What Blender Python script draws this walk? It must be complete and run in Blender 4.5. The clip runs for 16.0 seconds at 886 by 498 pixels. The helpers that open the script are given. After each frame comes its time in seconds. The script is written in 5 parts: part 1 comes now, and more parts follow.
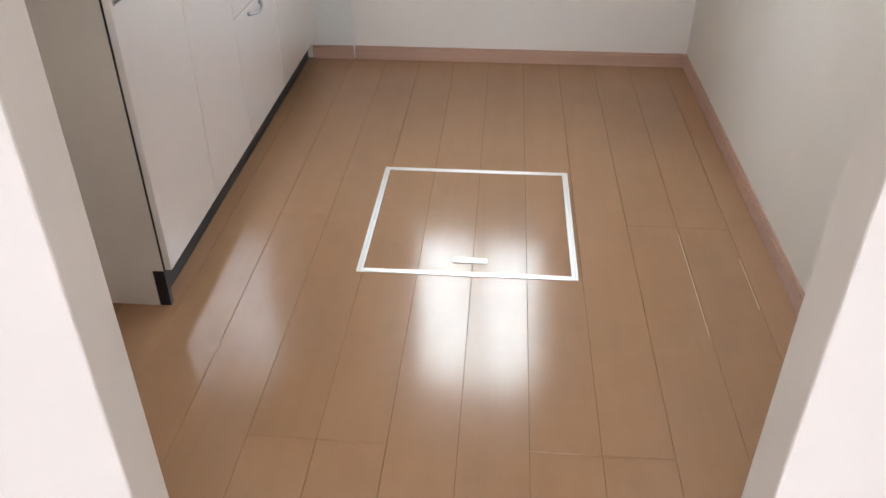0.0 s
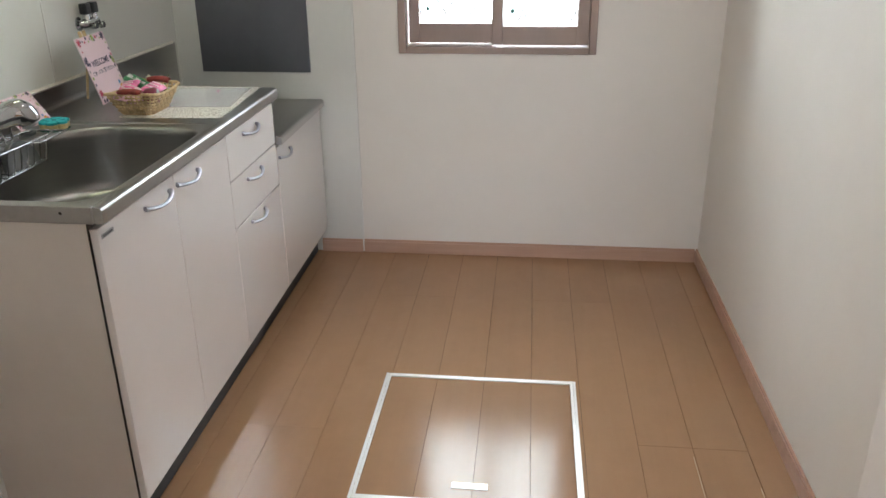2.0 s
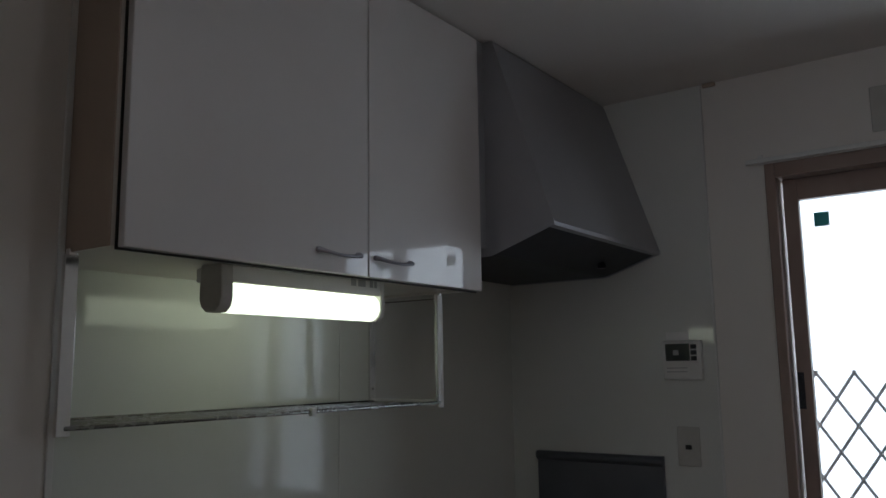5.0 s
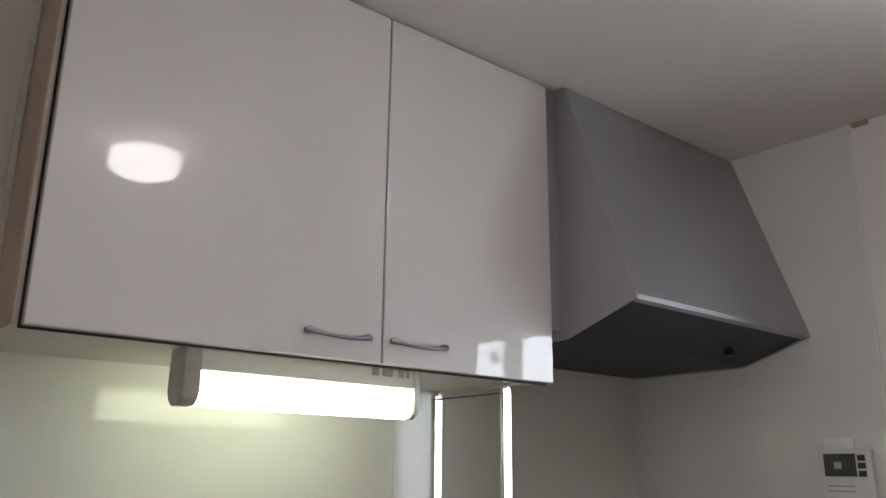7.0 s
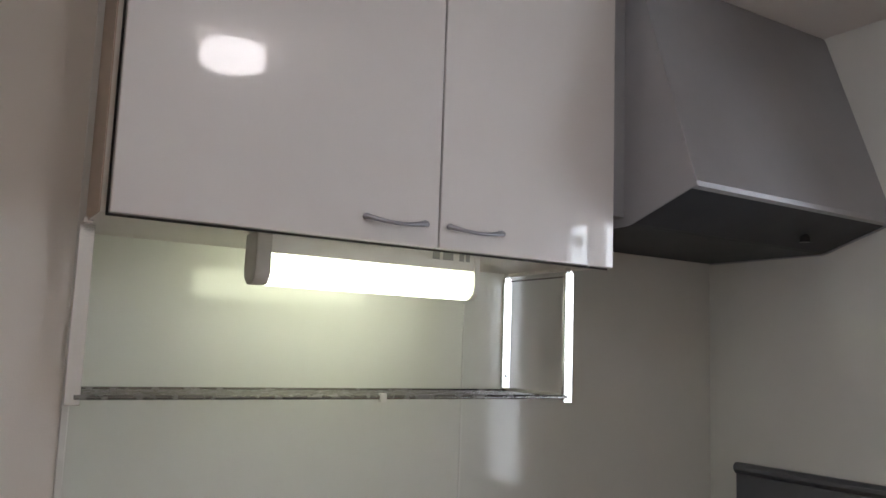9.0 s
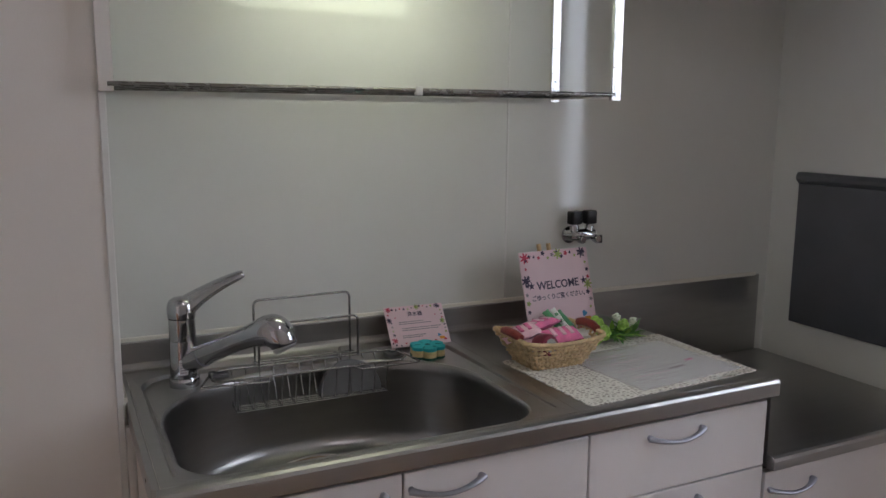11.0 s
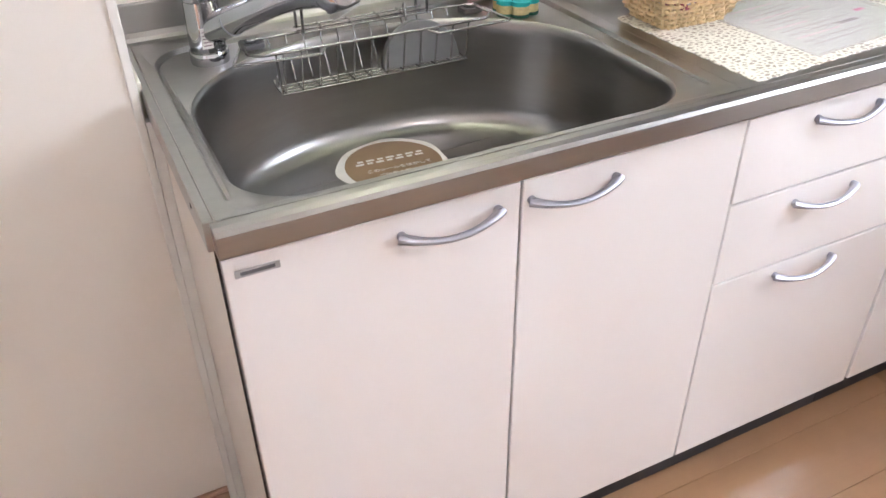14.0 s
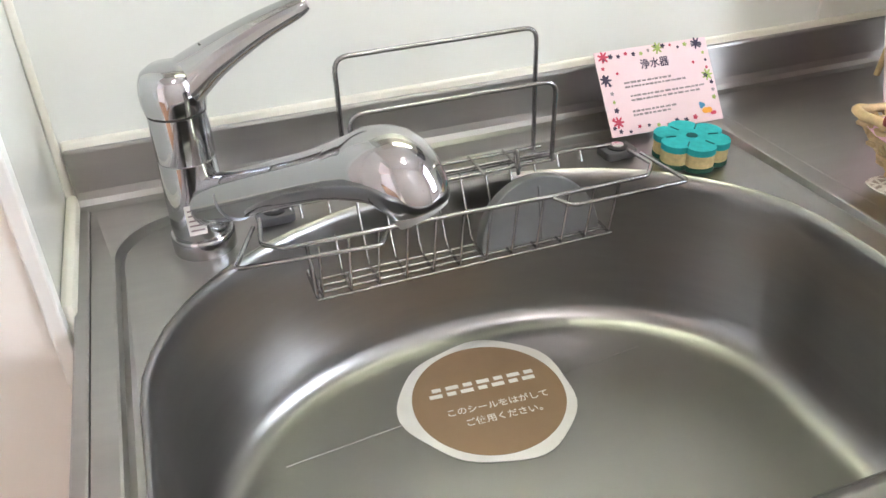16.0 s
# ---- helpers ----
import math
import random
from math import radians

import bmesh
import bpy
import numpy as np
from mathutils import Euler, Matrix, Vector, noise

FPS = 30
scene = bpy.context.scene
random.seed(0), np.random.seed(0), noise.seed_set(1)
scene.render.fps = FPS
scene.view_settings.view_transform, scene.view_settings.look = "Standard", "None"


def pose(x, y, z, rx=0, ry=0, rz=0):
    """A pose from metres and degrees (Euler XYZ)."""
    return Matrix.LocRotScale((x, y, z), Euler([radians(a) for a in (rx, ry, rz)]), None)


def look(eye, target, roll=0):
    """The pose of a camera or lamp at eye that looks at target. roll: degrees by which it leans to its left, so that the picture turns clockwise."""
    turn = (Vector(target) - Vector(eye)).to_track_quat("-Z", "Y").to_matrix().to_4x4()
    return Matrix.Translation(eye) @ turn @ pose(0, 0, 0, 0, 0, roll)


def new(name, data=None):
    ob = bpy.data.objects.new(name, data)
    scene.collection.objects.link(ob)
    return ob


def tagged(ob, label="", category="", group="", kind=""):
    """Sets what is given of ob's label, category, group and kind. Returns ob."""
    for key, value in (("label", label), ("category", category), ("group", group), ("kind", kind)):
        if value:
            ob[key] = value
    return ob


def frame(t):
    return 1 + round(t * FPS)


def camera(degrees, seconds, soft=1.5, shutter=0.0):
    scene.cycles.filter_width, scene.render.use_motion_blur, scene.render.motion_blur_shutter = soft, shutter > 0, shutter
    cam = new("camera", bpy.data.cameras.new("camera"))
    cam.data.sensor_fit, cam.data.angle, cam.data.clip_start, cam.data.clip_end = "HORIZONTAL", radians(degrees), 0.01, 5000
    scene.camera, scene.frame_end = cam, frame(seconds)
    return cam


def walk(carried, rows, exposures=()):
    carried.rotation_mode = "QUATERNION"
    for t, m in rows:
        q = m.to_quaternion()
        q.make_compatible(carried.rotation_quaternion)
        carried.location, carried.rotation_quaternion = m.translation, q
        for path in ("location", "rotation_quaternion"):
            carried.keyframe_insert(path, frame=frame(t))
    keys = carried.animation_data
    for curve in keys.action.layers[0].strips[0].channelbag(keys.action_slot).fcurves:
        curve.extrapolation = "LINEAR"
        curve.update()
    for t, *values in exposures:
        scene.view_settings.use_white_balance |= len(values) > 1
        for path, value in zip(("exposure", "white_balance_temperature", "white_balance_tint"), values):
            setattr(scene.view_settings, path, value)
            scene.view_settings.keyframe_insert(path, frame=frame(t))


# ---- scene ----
cam = camera(57.8, 16.0)
PATH = [
    (0, (1.347, -1.603, 1.296), (1.218, 0.053, 0.181), -0.1),
    (0.5, (1.376, -1.483, 1.303), (1.237, 0.164, 0.176), -0.3),
    (1, (1.397, -1.434, 1.327), (1.241, 0.222, 0.217), -0.6),
    (1.5, (1.398, -1.437, 1.357), (1.222, 0.272, 0.334), -0.8),
    (2, (1.404, -1.444, 1.404), (1.201, 0.388, 0.629), -0.6),
    (2.5, (1.416, -1.419, 1.456), (1.192, 0.501, 0.944), -0.5),
    (3, (1.445, -1.285, 1.517), (1.192, 0.684, 1.276), -0.5),
    (3.5, (1.427, -1.196, 1.506), (1.161, 0.786, 1.495), -0.3),
    (4, (1.385, -1.113, 1.55), (0.934, 0.832, 1.663), -0.6),
    (4.5, (1.411, -0.98, 1.495), (0.576, 0.825, 1.709), -0.5),
    (4.7, (1.474, -0.879, 1.512), (0.48, 0.839, 1.753), -0.6),
    (7, (1.508, -0.251, 1.532), (0.027, 0.98, 2.07), 0.6),
    (7.5, (1.601, -0.295, 1.582), (-0.002, 0.787, 2.092), 1.6),
    (8, (1.649, -0.26, 1.561), (0.015, 0.774, 2.072), 1.8),
    (8.5, (1.616, -0.219, 1.534), (-0.034, 0.822, 1.974), 1.7),
    (8.7, (1.621, -0.213, 1.535), (-0.045, 0.834, 1.89), 1.9),
    (11, (1.654, -0.103, 1.379), (-0.12, 0.763, 1.054), 0.4),
    (11.5, (1.644, -0.101, 1.373), (-0.044, 0.742, 0.708), 0.2),
    (12, (1.625, -0.103, 1.366), (0.028, 0.741, 0.509), 0.2),
    (12.5, (1.615, -0.099, 1.364), (0.077, 0.748, 0.406), 0.1),
    (13, (1.595, -0.123, 1.335), (0.088, 0.717, 0.324), -0.3),
    (13.5, (1.486, -0.115, 1.29), (0.002, 0.686, 0.214), -0.5),
    (14, (1.26, -0.086, 1.305), (-0.22, 0.629, 0.165), -0.9),
    (14.5, (1.068, -0.028, 1.317), (-0.434, 0.594, 0.152), -1.4),
    (15, (0.875, 0.059, 1.281), (-0.669, 0.689, 0.178), -1.5),
    (15.5, (0.789, 0.096, 1.263), (-0.781, 0.67, 0.165), -1.7),
    (16, (0.746, 0.106, 1.255), (-0.841, 0.660, 0.170), -1.9),
]
EXPO = [
    (0.0, 0.15, 6400, 12), (0.5, 0.22, 6500, 11), (1.5, 0.2, 6500, 11), (2.0, 0.0, 6450, 10), (2.5, -0.6, 6300, 10), (3.0, -1.8, 6000, 12), (3.5, -2.4, 6000, 12),
    (4.0, -2.8, 6000, 12), (4.7, -2.9, 6000, 12), (7.0, -0.9, 6500, 16), (8.7, -0.9, 6500, 16), (11.0, -1.0, 6200, 19), (11.5, 0.1, 6200, 19),
    (12.0, 0.38, 6250, 20), (12.5, 0.52, 6300, 20), (13.0, 0.55, 6300, 20), (13.5, 0.58, 6300, 20), (14.0, 0.92, 6300, 18), (14.5, 1.0, 6250, 15), (15.0, 1.2, 6200, 15), (15.5, 1.06, 6300, 15), (16.0, 1.04, 6300, 15),
]
walk(cam, [(t, look(eye, target, roll)) for t, eye, target, roll in PATH], EXPO)

# ---------------------------------------------------------------- light
world = bpy.data.worlds.new("world")
world.use_nodes = True
scene.world = world
sky = world.node_tree.nodes.new("ShaderNodeTexSky")
sky.sky_type, sky.sun_disc, sky.sun_elevation, sky.sun_rotation = "NISHITA", False, radians(50), radians(200)
world.node_tree.links.new(sky.outputs[0], world.node_tree.nodes["Background"].inputs[0])
world.node_tree.nodes["Background"].inputs[1].default_value = 0.1
WINDOW_GLOW = 15.0      # sky seen through the kitchen window
ROOM_GLOW = 6.5        # sky seen through the window of the room behind
TUBE_GLOW = 12.0        # lit tube under the wall cabinet
CEILING_GLOW = 22.0    # round ceiling lamp


# ---------------------------------------------------------------- materials
def material(name, color=(0.8, 0.8, 0.8), rough=0.5, metal=0.0, **more):
    m = bpy.data.materials.new(name)
    m.use_nodes = True
    b = m.node_tree.nodes["Principled BSDF"]
    b.inputs["Base Color"].default_value = (*color, 1)
    b.inputs["Roughness"].default_value = rough
    b.inputs["Metallic"].default_value = metal
    for key, value in more.items():
        b.inputs[key.replace("_", " ")].default_value = value
    return m


def node(m, kind, **sockets):
    n = m.node_tree.nodes.new(kind)
    for key, value in sockets.items():
        n.inputs[key.replace("_", " ")].default_value = value
    return n


def link(m, a, b):
    m.node_tree.links.new(a, b)


def mapped(m, scale):
    tc = node(m, "ShaderNodeTexCoord")
    mp = node(m, "ShaderNodeMapping")
    mp.inputs["Scale"].default_value = scale
    link(m, tc.outputs["Object"], mp.inputs["Vector"])
    return mp.outputs["Vector"]


def ramp(m, fac, stops):
    r = node(m, "ShaderNodeValToRGB")
    els = r.color_ramp.elements
    while len(els) < len(stops):
        els.new(0.5)
    for e, (p, c) in zip(els, stops):
        e.position, e.color = p, (*c, 1)
    link(m, fac, r.inputs["Fac"])
    return r.outputs["Color"]


def noisy(m, colors, scale, detail=6.0, rough_span=None, bump=0.0, bump_scale=None, bump_dist=0.001):
    """Two-scale variation of colour, gloss and relief."""
    b = m.node_tree.nodes["Principled BSDF"]
    n = node(m, "ShaderNodeTexNoise", Scale=1.0, Detail=detail, Roughness=0.6)
    link(m, mapped(m, scale), n.inputs["Vector"])
    if colors:
        link(m, ramp(m, n.outputs["Fac"], [(0.3, colors[0]), (0.7, colors[1])]), b.inputs["Base Color"])
    if rough_span:
        mr = node(m, "ShaderNodeMapRange", From_Min=0.3, From_Max=0.7, To_Min=rough_span[0], To_Max=rough_span[1])
        link(m, n.outputs["Fac"], mr.inputs["Value"])
        link(m, mr.outputs["Result"], b.inputs["Roughness"])
    if bump:
        n2 = node(m, "ShaderNodeTexNoise", Scale=1.0, Detail=3.0)
        link(m, mapped(m, bump_scale or scale), n2.inputs["Vector"])
        bp = node(m, "ShaderNodeBump", Strength=bump, Distance=bump_dist)
        link(m, n2.outputs["Fac"], bp.inputs["Height"])
        link(m, bp.outputs["Normal"], b.inputs["Normal"])
    return m


def emitter(name, color, strength):
    m = bpy.data.materials.new(name)
    m.use_nodes = True
    b = m.node_tree.nodes["Principled BSDF"]
    b.inputs["Base Color"].default_value = (0.8, 0.8, 0.8, 1)
    b.inputs["Emission Color"].default_value = (*color, 1)
    b.inputs["Emission Strength"].default_value = strength
    return m


WALLPAPER = noisy(material("wallpaper", rough=0.85), ((0.76, 0.718, 0.665), (0.81, 0.768, 0.715)), (1.5, 1.5, 1.5),
                  bump=0.35, bump_scale=(320, 320, 320), bump_dist=0.0006)
CEIL_PAPER = noisy(material("ceiling_paper", rough=0.9), ((0.74, 0.71, 0.68), (0.79, 0.76, 0.73)), (1.2, 1.2, 1.2),
                   bump=0.4, bump_scale=(260, 260, 260), bump_dist=0.0008)
PANEL = noisy(material("kitchen_panel", rough=0.14, Specular_IOR_Level=0.5), ((0.70, 0.70, 0.66), (0.76, 0.76, 0.72)), (2, 2, 2),
              rough_span=(0.06, 0.11), bump=0.03, bump_scale=(7, 7, 7), bump_dist=0.002)
DOOR_WHITE = noisy(material("door_white", rough=0.22, Coat_Weight=1.0, Coat_Roughness=0.045, Coat_IOR=1.6), ((0.77, 0.74, 0.73), (0.81, 0.78, 0.77)), (3, 3, 3),
                   rough_span=(0.30, 0.38))
CARCASS = noisy(material("carcass", rough=0.45), ((0.66, 0.61, 0.56), (0.72, 0.67, 0.62)), (4, 4, 4), bump=0.1, bump_scale=(300, 300, 300))
SIDE_TAN = noisy(material("side_tan", rough=0.5), ((0.42, 0.33, 0.26), (0.48, 0.38, 0.30)), (6, 6, 2), bump=0.1, bump_scale=(200, 200, 60))
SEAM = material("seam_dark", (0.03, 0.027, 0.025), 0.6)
KICK = noisy(material("kick_black", rough=0.45), ((0.012, 0.012, 0.016), (0.022, 0.022, 0.028)), (20, 20, 20))
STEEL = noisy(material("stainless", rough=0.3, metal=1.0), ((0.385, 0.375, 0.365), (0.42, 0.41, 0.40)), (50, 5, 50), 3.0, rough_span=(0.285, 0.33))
# Same steel as the worktop, darkened to paint in the basin's shade.
STEEL_SHADED = noisy(material("stainless_shaded", rough=0.3, metal=1.0), ((0.325, 0.316, 0.308), (0.35, 0.341, 0.332)), (9, 9, 60), 3.0, rough_span=(0.280, 0.318))
CHROME = noisy(material("chrome", (0.50, 0.50, 0.52), 0.06, 1.0), None, (30, 30, 30), rough_span=(0.04, 0.1))
SATIN = noisy(material("satin_metal", (0.39, 0.39, 0.43), 0.4, 1.0), None, (60, 60, 60), rough_span=(0.36, 0.46))
ALU = noisy(material("aluminium", (0.80, 0.79, 0.77), 0.34, 1.0), None, (40, 40, 40), rough_span=(0.30, 0.4))
POLISHED = noisy(material("polished_metal", (0.86, 0.86, 0.86), 0.14, 1.0), None, (40, 40, 40), rough_span=(0.1, 0.2))
RACK_STEEL = noisy(material("rack_steel", (0.30, 0.29, 0.28), 0.25, 1.0), None, (40, 40, 40), rough_span=(0.2, 0.32))
WIRE = noisy(material("wire_steel", (0.38, 0.38, 0.385), 0.2, 1.0), None, (40, 40, 40), rough_span=(0.16, 0.26))
HOOD = noisy(material("hood_grey", rough=0.38, metal=0.55), ((0.37, 0.37, 0.39), (0.42, 0.42, 0.44)), (5, 5, 5), rough_span=(0.34, 0.45))
# Near-black puts the shade under the hood into the plate's colour.
HOOD_SHADE = noisy(material("hood_inside_shade", rough=0.5, metal=0.3), ((0.03, 0.032, 0.040), (0.045, 0.048, 0.058)), (9, 9, 9))
SHIELD = noisy(material("shield_grey", rough=0.36, metal=0.5), ((0.14, 0.146, 0.165), (0.17, 0.176, 0.195)), (6, 6, 6), rough_span=(0.3, 0.45))
FRAME = noisy(material("window_frame_brown", rough=0.4), ((0.29, 0.205, 0.168), (0.335, 0.242, 0.20)), (8, 8, 3), rough_span=(0.34, 0.48))
TRACK = noisy(material("track_metal", (0.62, 0.56, 0.52), 0.35, 0.8), None, (60, 60, 60), rough_span=(0.3, 0.45))
BASE = noisy(material("baseboard_wood", rough=0.42), ((0.46, 0.28, 0.20), (0.53, 0.335, 0.245)), (2, 40, 40), bump=0.08, bump_scale=(300, 300, 300))
BLACK = noisy(material("black_plastic", rough=0.35), ((0.012, 0.012, 0.014), (0.02, 0.02, 0.024)), (60, 60, 60))
WHITE_PLASTIC = noisy(material("white_plastic", rough=0.4), ((0.72, 0.71, 0.68), (0.77, 0.76, 0.73)), (20, 20, 20))
GREY_PLASTIC = noisy(material("grey_plastic", rough=0.45), ((0.33, 0.33, 0.33), (0.38, 0.38, 0.38)), (30, 30, 30))
BEIGE_PLASTIC = noisy(material("beige_plastic", rough=0.45), ((0.46, 0.44, 0.40), (0.52, 0.50, 0.46)), (30, 30, 30))
PLATE_GREY = noisy(material("plate_grey", rough=0.45), ((0.50, 0.48, 0.44), (0.55, 0.53, 0.49)), (30, 30, 30))
INK_BADGE = noisy(material("badge_print", rough=0.5), ((0.09, 0.09, 0.10), (0.12, 0.12, 0.13)), (60, 60, 60))
CAULK = noisy(material("caulk", rough=0.5), ((0.74, 0.71, 0.63), (0.80, 0.77, 0.69)), (30, 30, 30))
SUBFLOOR = noisy(material("subfloor", rough=0.8), ((0.09, 0.05, 0.03), (0.12, 0.07, 0.04)), (10, 10, 10))
TUBE = emitter("tube_light", (0.91, 1.0, 0.69), TUBE_GLOW)
LAMP = emitter("lamp_diffuser", (1.0, 0.97, 0.95), CEILING_GLOW)
SKY_K = emitter("sky_glow_kitchen", (0.87, 0.94, 1.0), WINDOW_GLOW)
SKY_R = emitter("sky_glow_room", (0.84, 0.90, 1.0), ROOM_GLOW)
FENCE_GLOW = emitter("pale_distance_glow", (0.78, 0.88, 1.0), WINDOW_GLOW * 0.17)


def wood_floor():
    m = material("floor_laminate", rough=0.14, Specular_IOR_Level=0.5)
    b = m.node_tree.nodes["Principled BSDF"]
    info = node(m, "ShaderNodeObjectInfo")
    tc = node(m, "ShaderNodeTexCoord")
    off = node(m, "ShaderNodeVectorMath")
    off.operation = "MULTIPLY_ADD"
    comb = node(m, "ShaderNodeCombineXYZ")
    for i in range(3):
        link(m, info.outputs["Random"], comb.inputs[i])
    off.inputs[1].default_value = (7.0, 13.0, 3.0)
    link(m, comb.outputs[0], off.inputs[0])
    link(m, tc.outputs["Object"], off.inputs[2])
    mp = node(m, "ShaderNodeMapping")
    mp.inputs["Scale"].default_value = (20, 1.5, 20)
    link(m, off.outputs[0], mp.inputs["Vector"])
    n = node(m, "ShaderNodeTexNoise", Scale=1.0, Detail=8.0, Roughness=0.65, Distortion=0.4)
    link(m, mp.outputs[0], n.inputs["Vector"])
    col = ramp(m, n.outputs["Fac"], [(0.2, (0.385, 0.222, 0.120)), (0.5, (0.405, 0.235, 0.130)), (0.8, (0.42, 0.246, 0.138))])
    hsv = node(m, "ShaderNodeHueSaturation")
    mott = node(m, "ShaderNodeTexNoise", Scale=7.0, Detail=4.0, Roughness=0.7)
    link(m, off.outputs[0], mott.inputs["Vector"])
    mixv = node(m, "ShaderNodeMath")
    mixv.operation = "MULTIPLY_ADD"
    mixv.inputs[1].default_value = 0.35
    link(m, info.outputs["Random"], mixv.inputs[0])
    link(m, mott.outputs["Fac"], mixv.inputs[2])
    mr = node(m, "ShaderNodeMapRange", From_Min=0.3, From_Max=1.0, To_Min=0.93, To_Max=1.07)
    link(m, mixv.outputs[0], mr.inputs["Value"])
    link(m, mr.outputs["Result"], hsv.inputs["Value"])
    link(m, col, hsv.inputs["Color"])
    link(m, hsv.outputs["Color"], b.inputs["Base Color"])
    n2 = node(m, "ShaderNodeTexNoise", Scale=3.0, Detail=5.0)
    link(m, tc.outputs["Object"], n2.inputs["Vector"])
    m2 = node(m, "ShaderNodeMapRange", From_Min=0.3, From_Max=0.7, To_Min=0.12, To_Max=0.2)
    link(m, n2.outputs["Fac"], m2.inputs["Value"])
    link(m, m2.outputs["Result"], b.inputs["Roughness"])
    bp = node(m, "ShaderNodeBump", Strength=0.05, Distance=0.0005)
    link(m, n.outputs["Fac"], bp.inputs["Height"])
    link(m, bp.outputs["Normal"], b.inputs["Normal"])
    return m


FLOOR = wood_floor()


def pane_glass():
    m = bpy.data.materials.new("pane_glass")
    m.use_nodes = True
    t = m.node_tree
    t.nodes.remove(t.nodes["Principled BSDF"])
    tr, gl, mix = (t.nodes.new("ShaderNodeBsdfTransparent"), t.nodes.new("ShaderNodeBsdfGlossy"), t.nodes.new("ShaderNodeMixShader"))
    tr.inputs[0].default_value = (0.95, 0.97, 0.97, 1)
    gl.inputs["Roughness"].default_value = 0.03
    mix.inputs[0].default_value = 0.06
    t.links.new(tr.outputs[0], mix.inputs[1])
    t.links.new(gl.outputs[0], mix.inputs[2])
    t.links.new(mix.outputs[0], t.nodes["Material Output"].inputs[0])
    return m


GLASS = pane_glass()


# ---------------------------------------------------------------- mesh helpers
def box(x0, x1, y0, y1, z0, z1, bevel=0.0, seg=2):
    bm = bmesh.new()
    bmesh.ops.create_cube(bm, size=1)
    bmesh.ops.scale(bm, vec=(x1 - x0, y1 - y0, z1 - z0), verts=bm.verts)
    bmesh.ops.translate(bm, vec=((x0 + x1) / 2, (y0 + y1) / 2, (z0 + z1) / 2), verts=bm.verts)
    if bevel:
        bmesh.ops.bevel(bm, geom=list(bm.edges), offset=bevel, segments=seg, profile=0.5, affect="EDGES")
    return bm


def join(*bms):
    out = bmesh.new()
    for b in bms:
        me = bpy.data.meshes.new("tmp")
        b.to_mesh(me)
        out.from_mesh(me)
        bpy.data.meshes.remove(me)
        b.free()
    return out


def tube(points, r, seg=10, closed=False, flat=1.0):
    """A round bar along a line of points."""
    pts = [Vector(p) for p in points]
    bm = bmesh.new()
    rings = []
    n = len(pts)
    up = Vector((0.31, 0.17, 0.93)).normalized()
    for i, p in enumerate(pts):
        a = pts[(i - 1) % n] if closed or i > 0 else p
        b = pts[(i + 1) % n] if closed or i < n - 1 else p
        d = (b - a).normalized()
        s = d.cross(up)
        s = s.normalized() if s.length > 1e-4 else d.cross(Vector((1, 0, 0))).normalized()
        u = s.cross(d).normalized()
        rr = r[i] if isinstance(r, (list, tuple)) else r
        rings.append([bm.verts.new(p + (s * math.cos(k) + u * math.sin(k) * flat) * rr) for k in (2 * math.pi * j / seg for j in range(seg))])
    for i in range(n if closed else n - 1):
        q, w = rings[i], rings[(i + 1) % n]
        for j in range(seg):
            bm.faces.new((q[j], q[(j + 1) % seg], w[(j + 1) % seg], w[j]))
    if not closed:
        bm.faces.new(rings[0][::-1])
        bm.faces.new(rings[-1])
    bmesh.ops.recalc_face_normals(bm, faces=bm.faces)
    return bm


def smooth_tube(points, radii, seg=28, steps=6, flat=1.0):
    """A bar through the points whose line and girth pass smoothly from one to the next."""
    pts = [Vector(p) for p in points]
    p_out, r_out = [], []
    n = len(pts)
    for i in range(n - 1):
        a, b, c, d = pts[max(0, i - 1)], pts[i], pts[i + 1], pts[min(n - 1, i + 2)]
        ra, rb, rc, rd = radii[max(0, i - 1)], radii[i], radii[i + 1], radii[min(n - 1, i + 2)]
        for j in range(steps):
            t = j / steps
            w = (-t ** 3 + 2 * t * t - t, 3 * t ** 3 - 5 * t * t + 2, -3 * t ** 3 + 4 * t * t + t, t ** 3 - t * t)
            p_out.append((a * w[0] + b * w[1] + c * w[2] + d * w[3]) * 0.5)
            r_out.append((ra * w[0] + rb * w[1] + rc * w[2] + rd * w[3]) * 0.5)
    p_out.append(pts[-1])
    r_out.append(radii[-1])
    return tube(p_out, r_out, seg, flat=flat)


def rounded(points, r, seg=5):
    """The points of a bent wire: corners rounded by r."""
    out = [Vector(points[0])]
    for a, b, c in zip(points, points[1:], points[2:]):
        a, b, c = Vector(a), Vector(b), Vector(c)
        d1, d2 = (a - b), (c - b)
        k = min(r, d1.length * 0.45, d2.length * 0.45)
        p, q = b + d1.normalized() * k, b + d2.normalized() * k
        for i in range(seg + 1):
            t = i / seg
            out.append(p * (1 - t) ** 2 + b * 2 * t * (1 - t) + q * t * t)
    out.append(Vector(points[-1]))
    return out


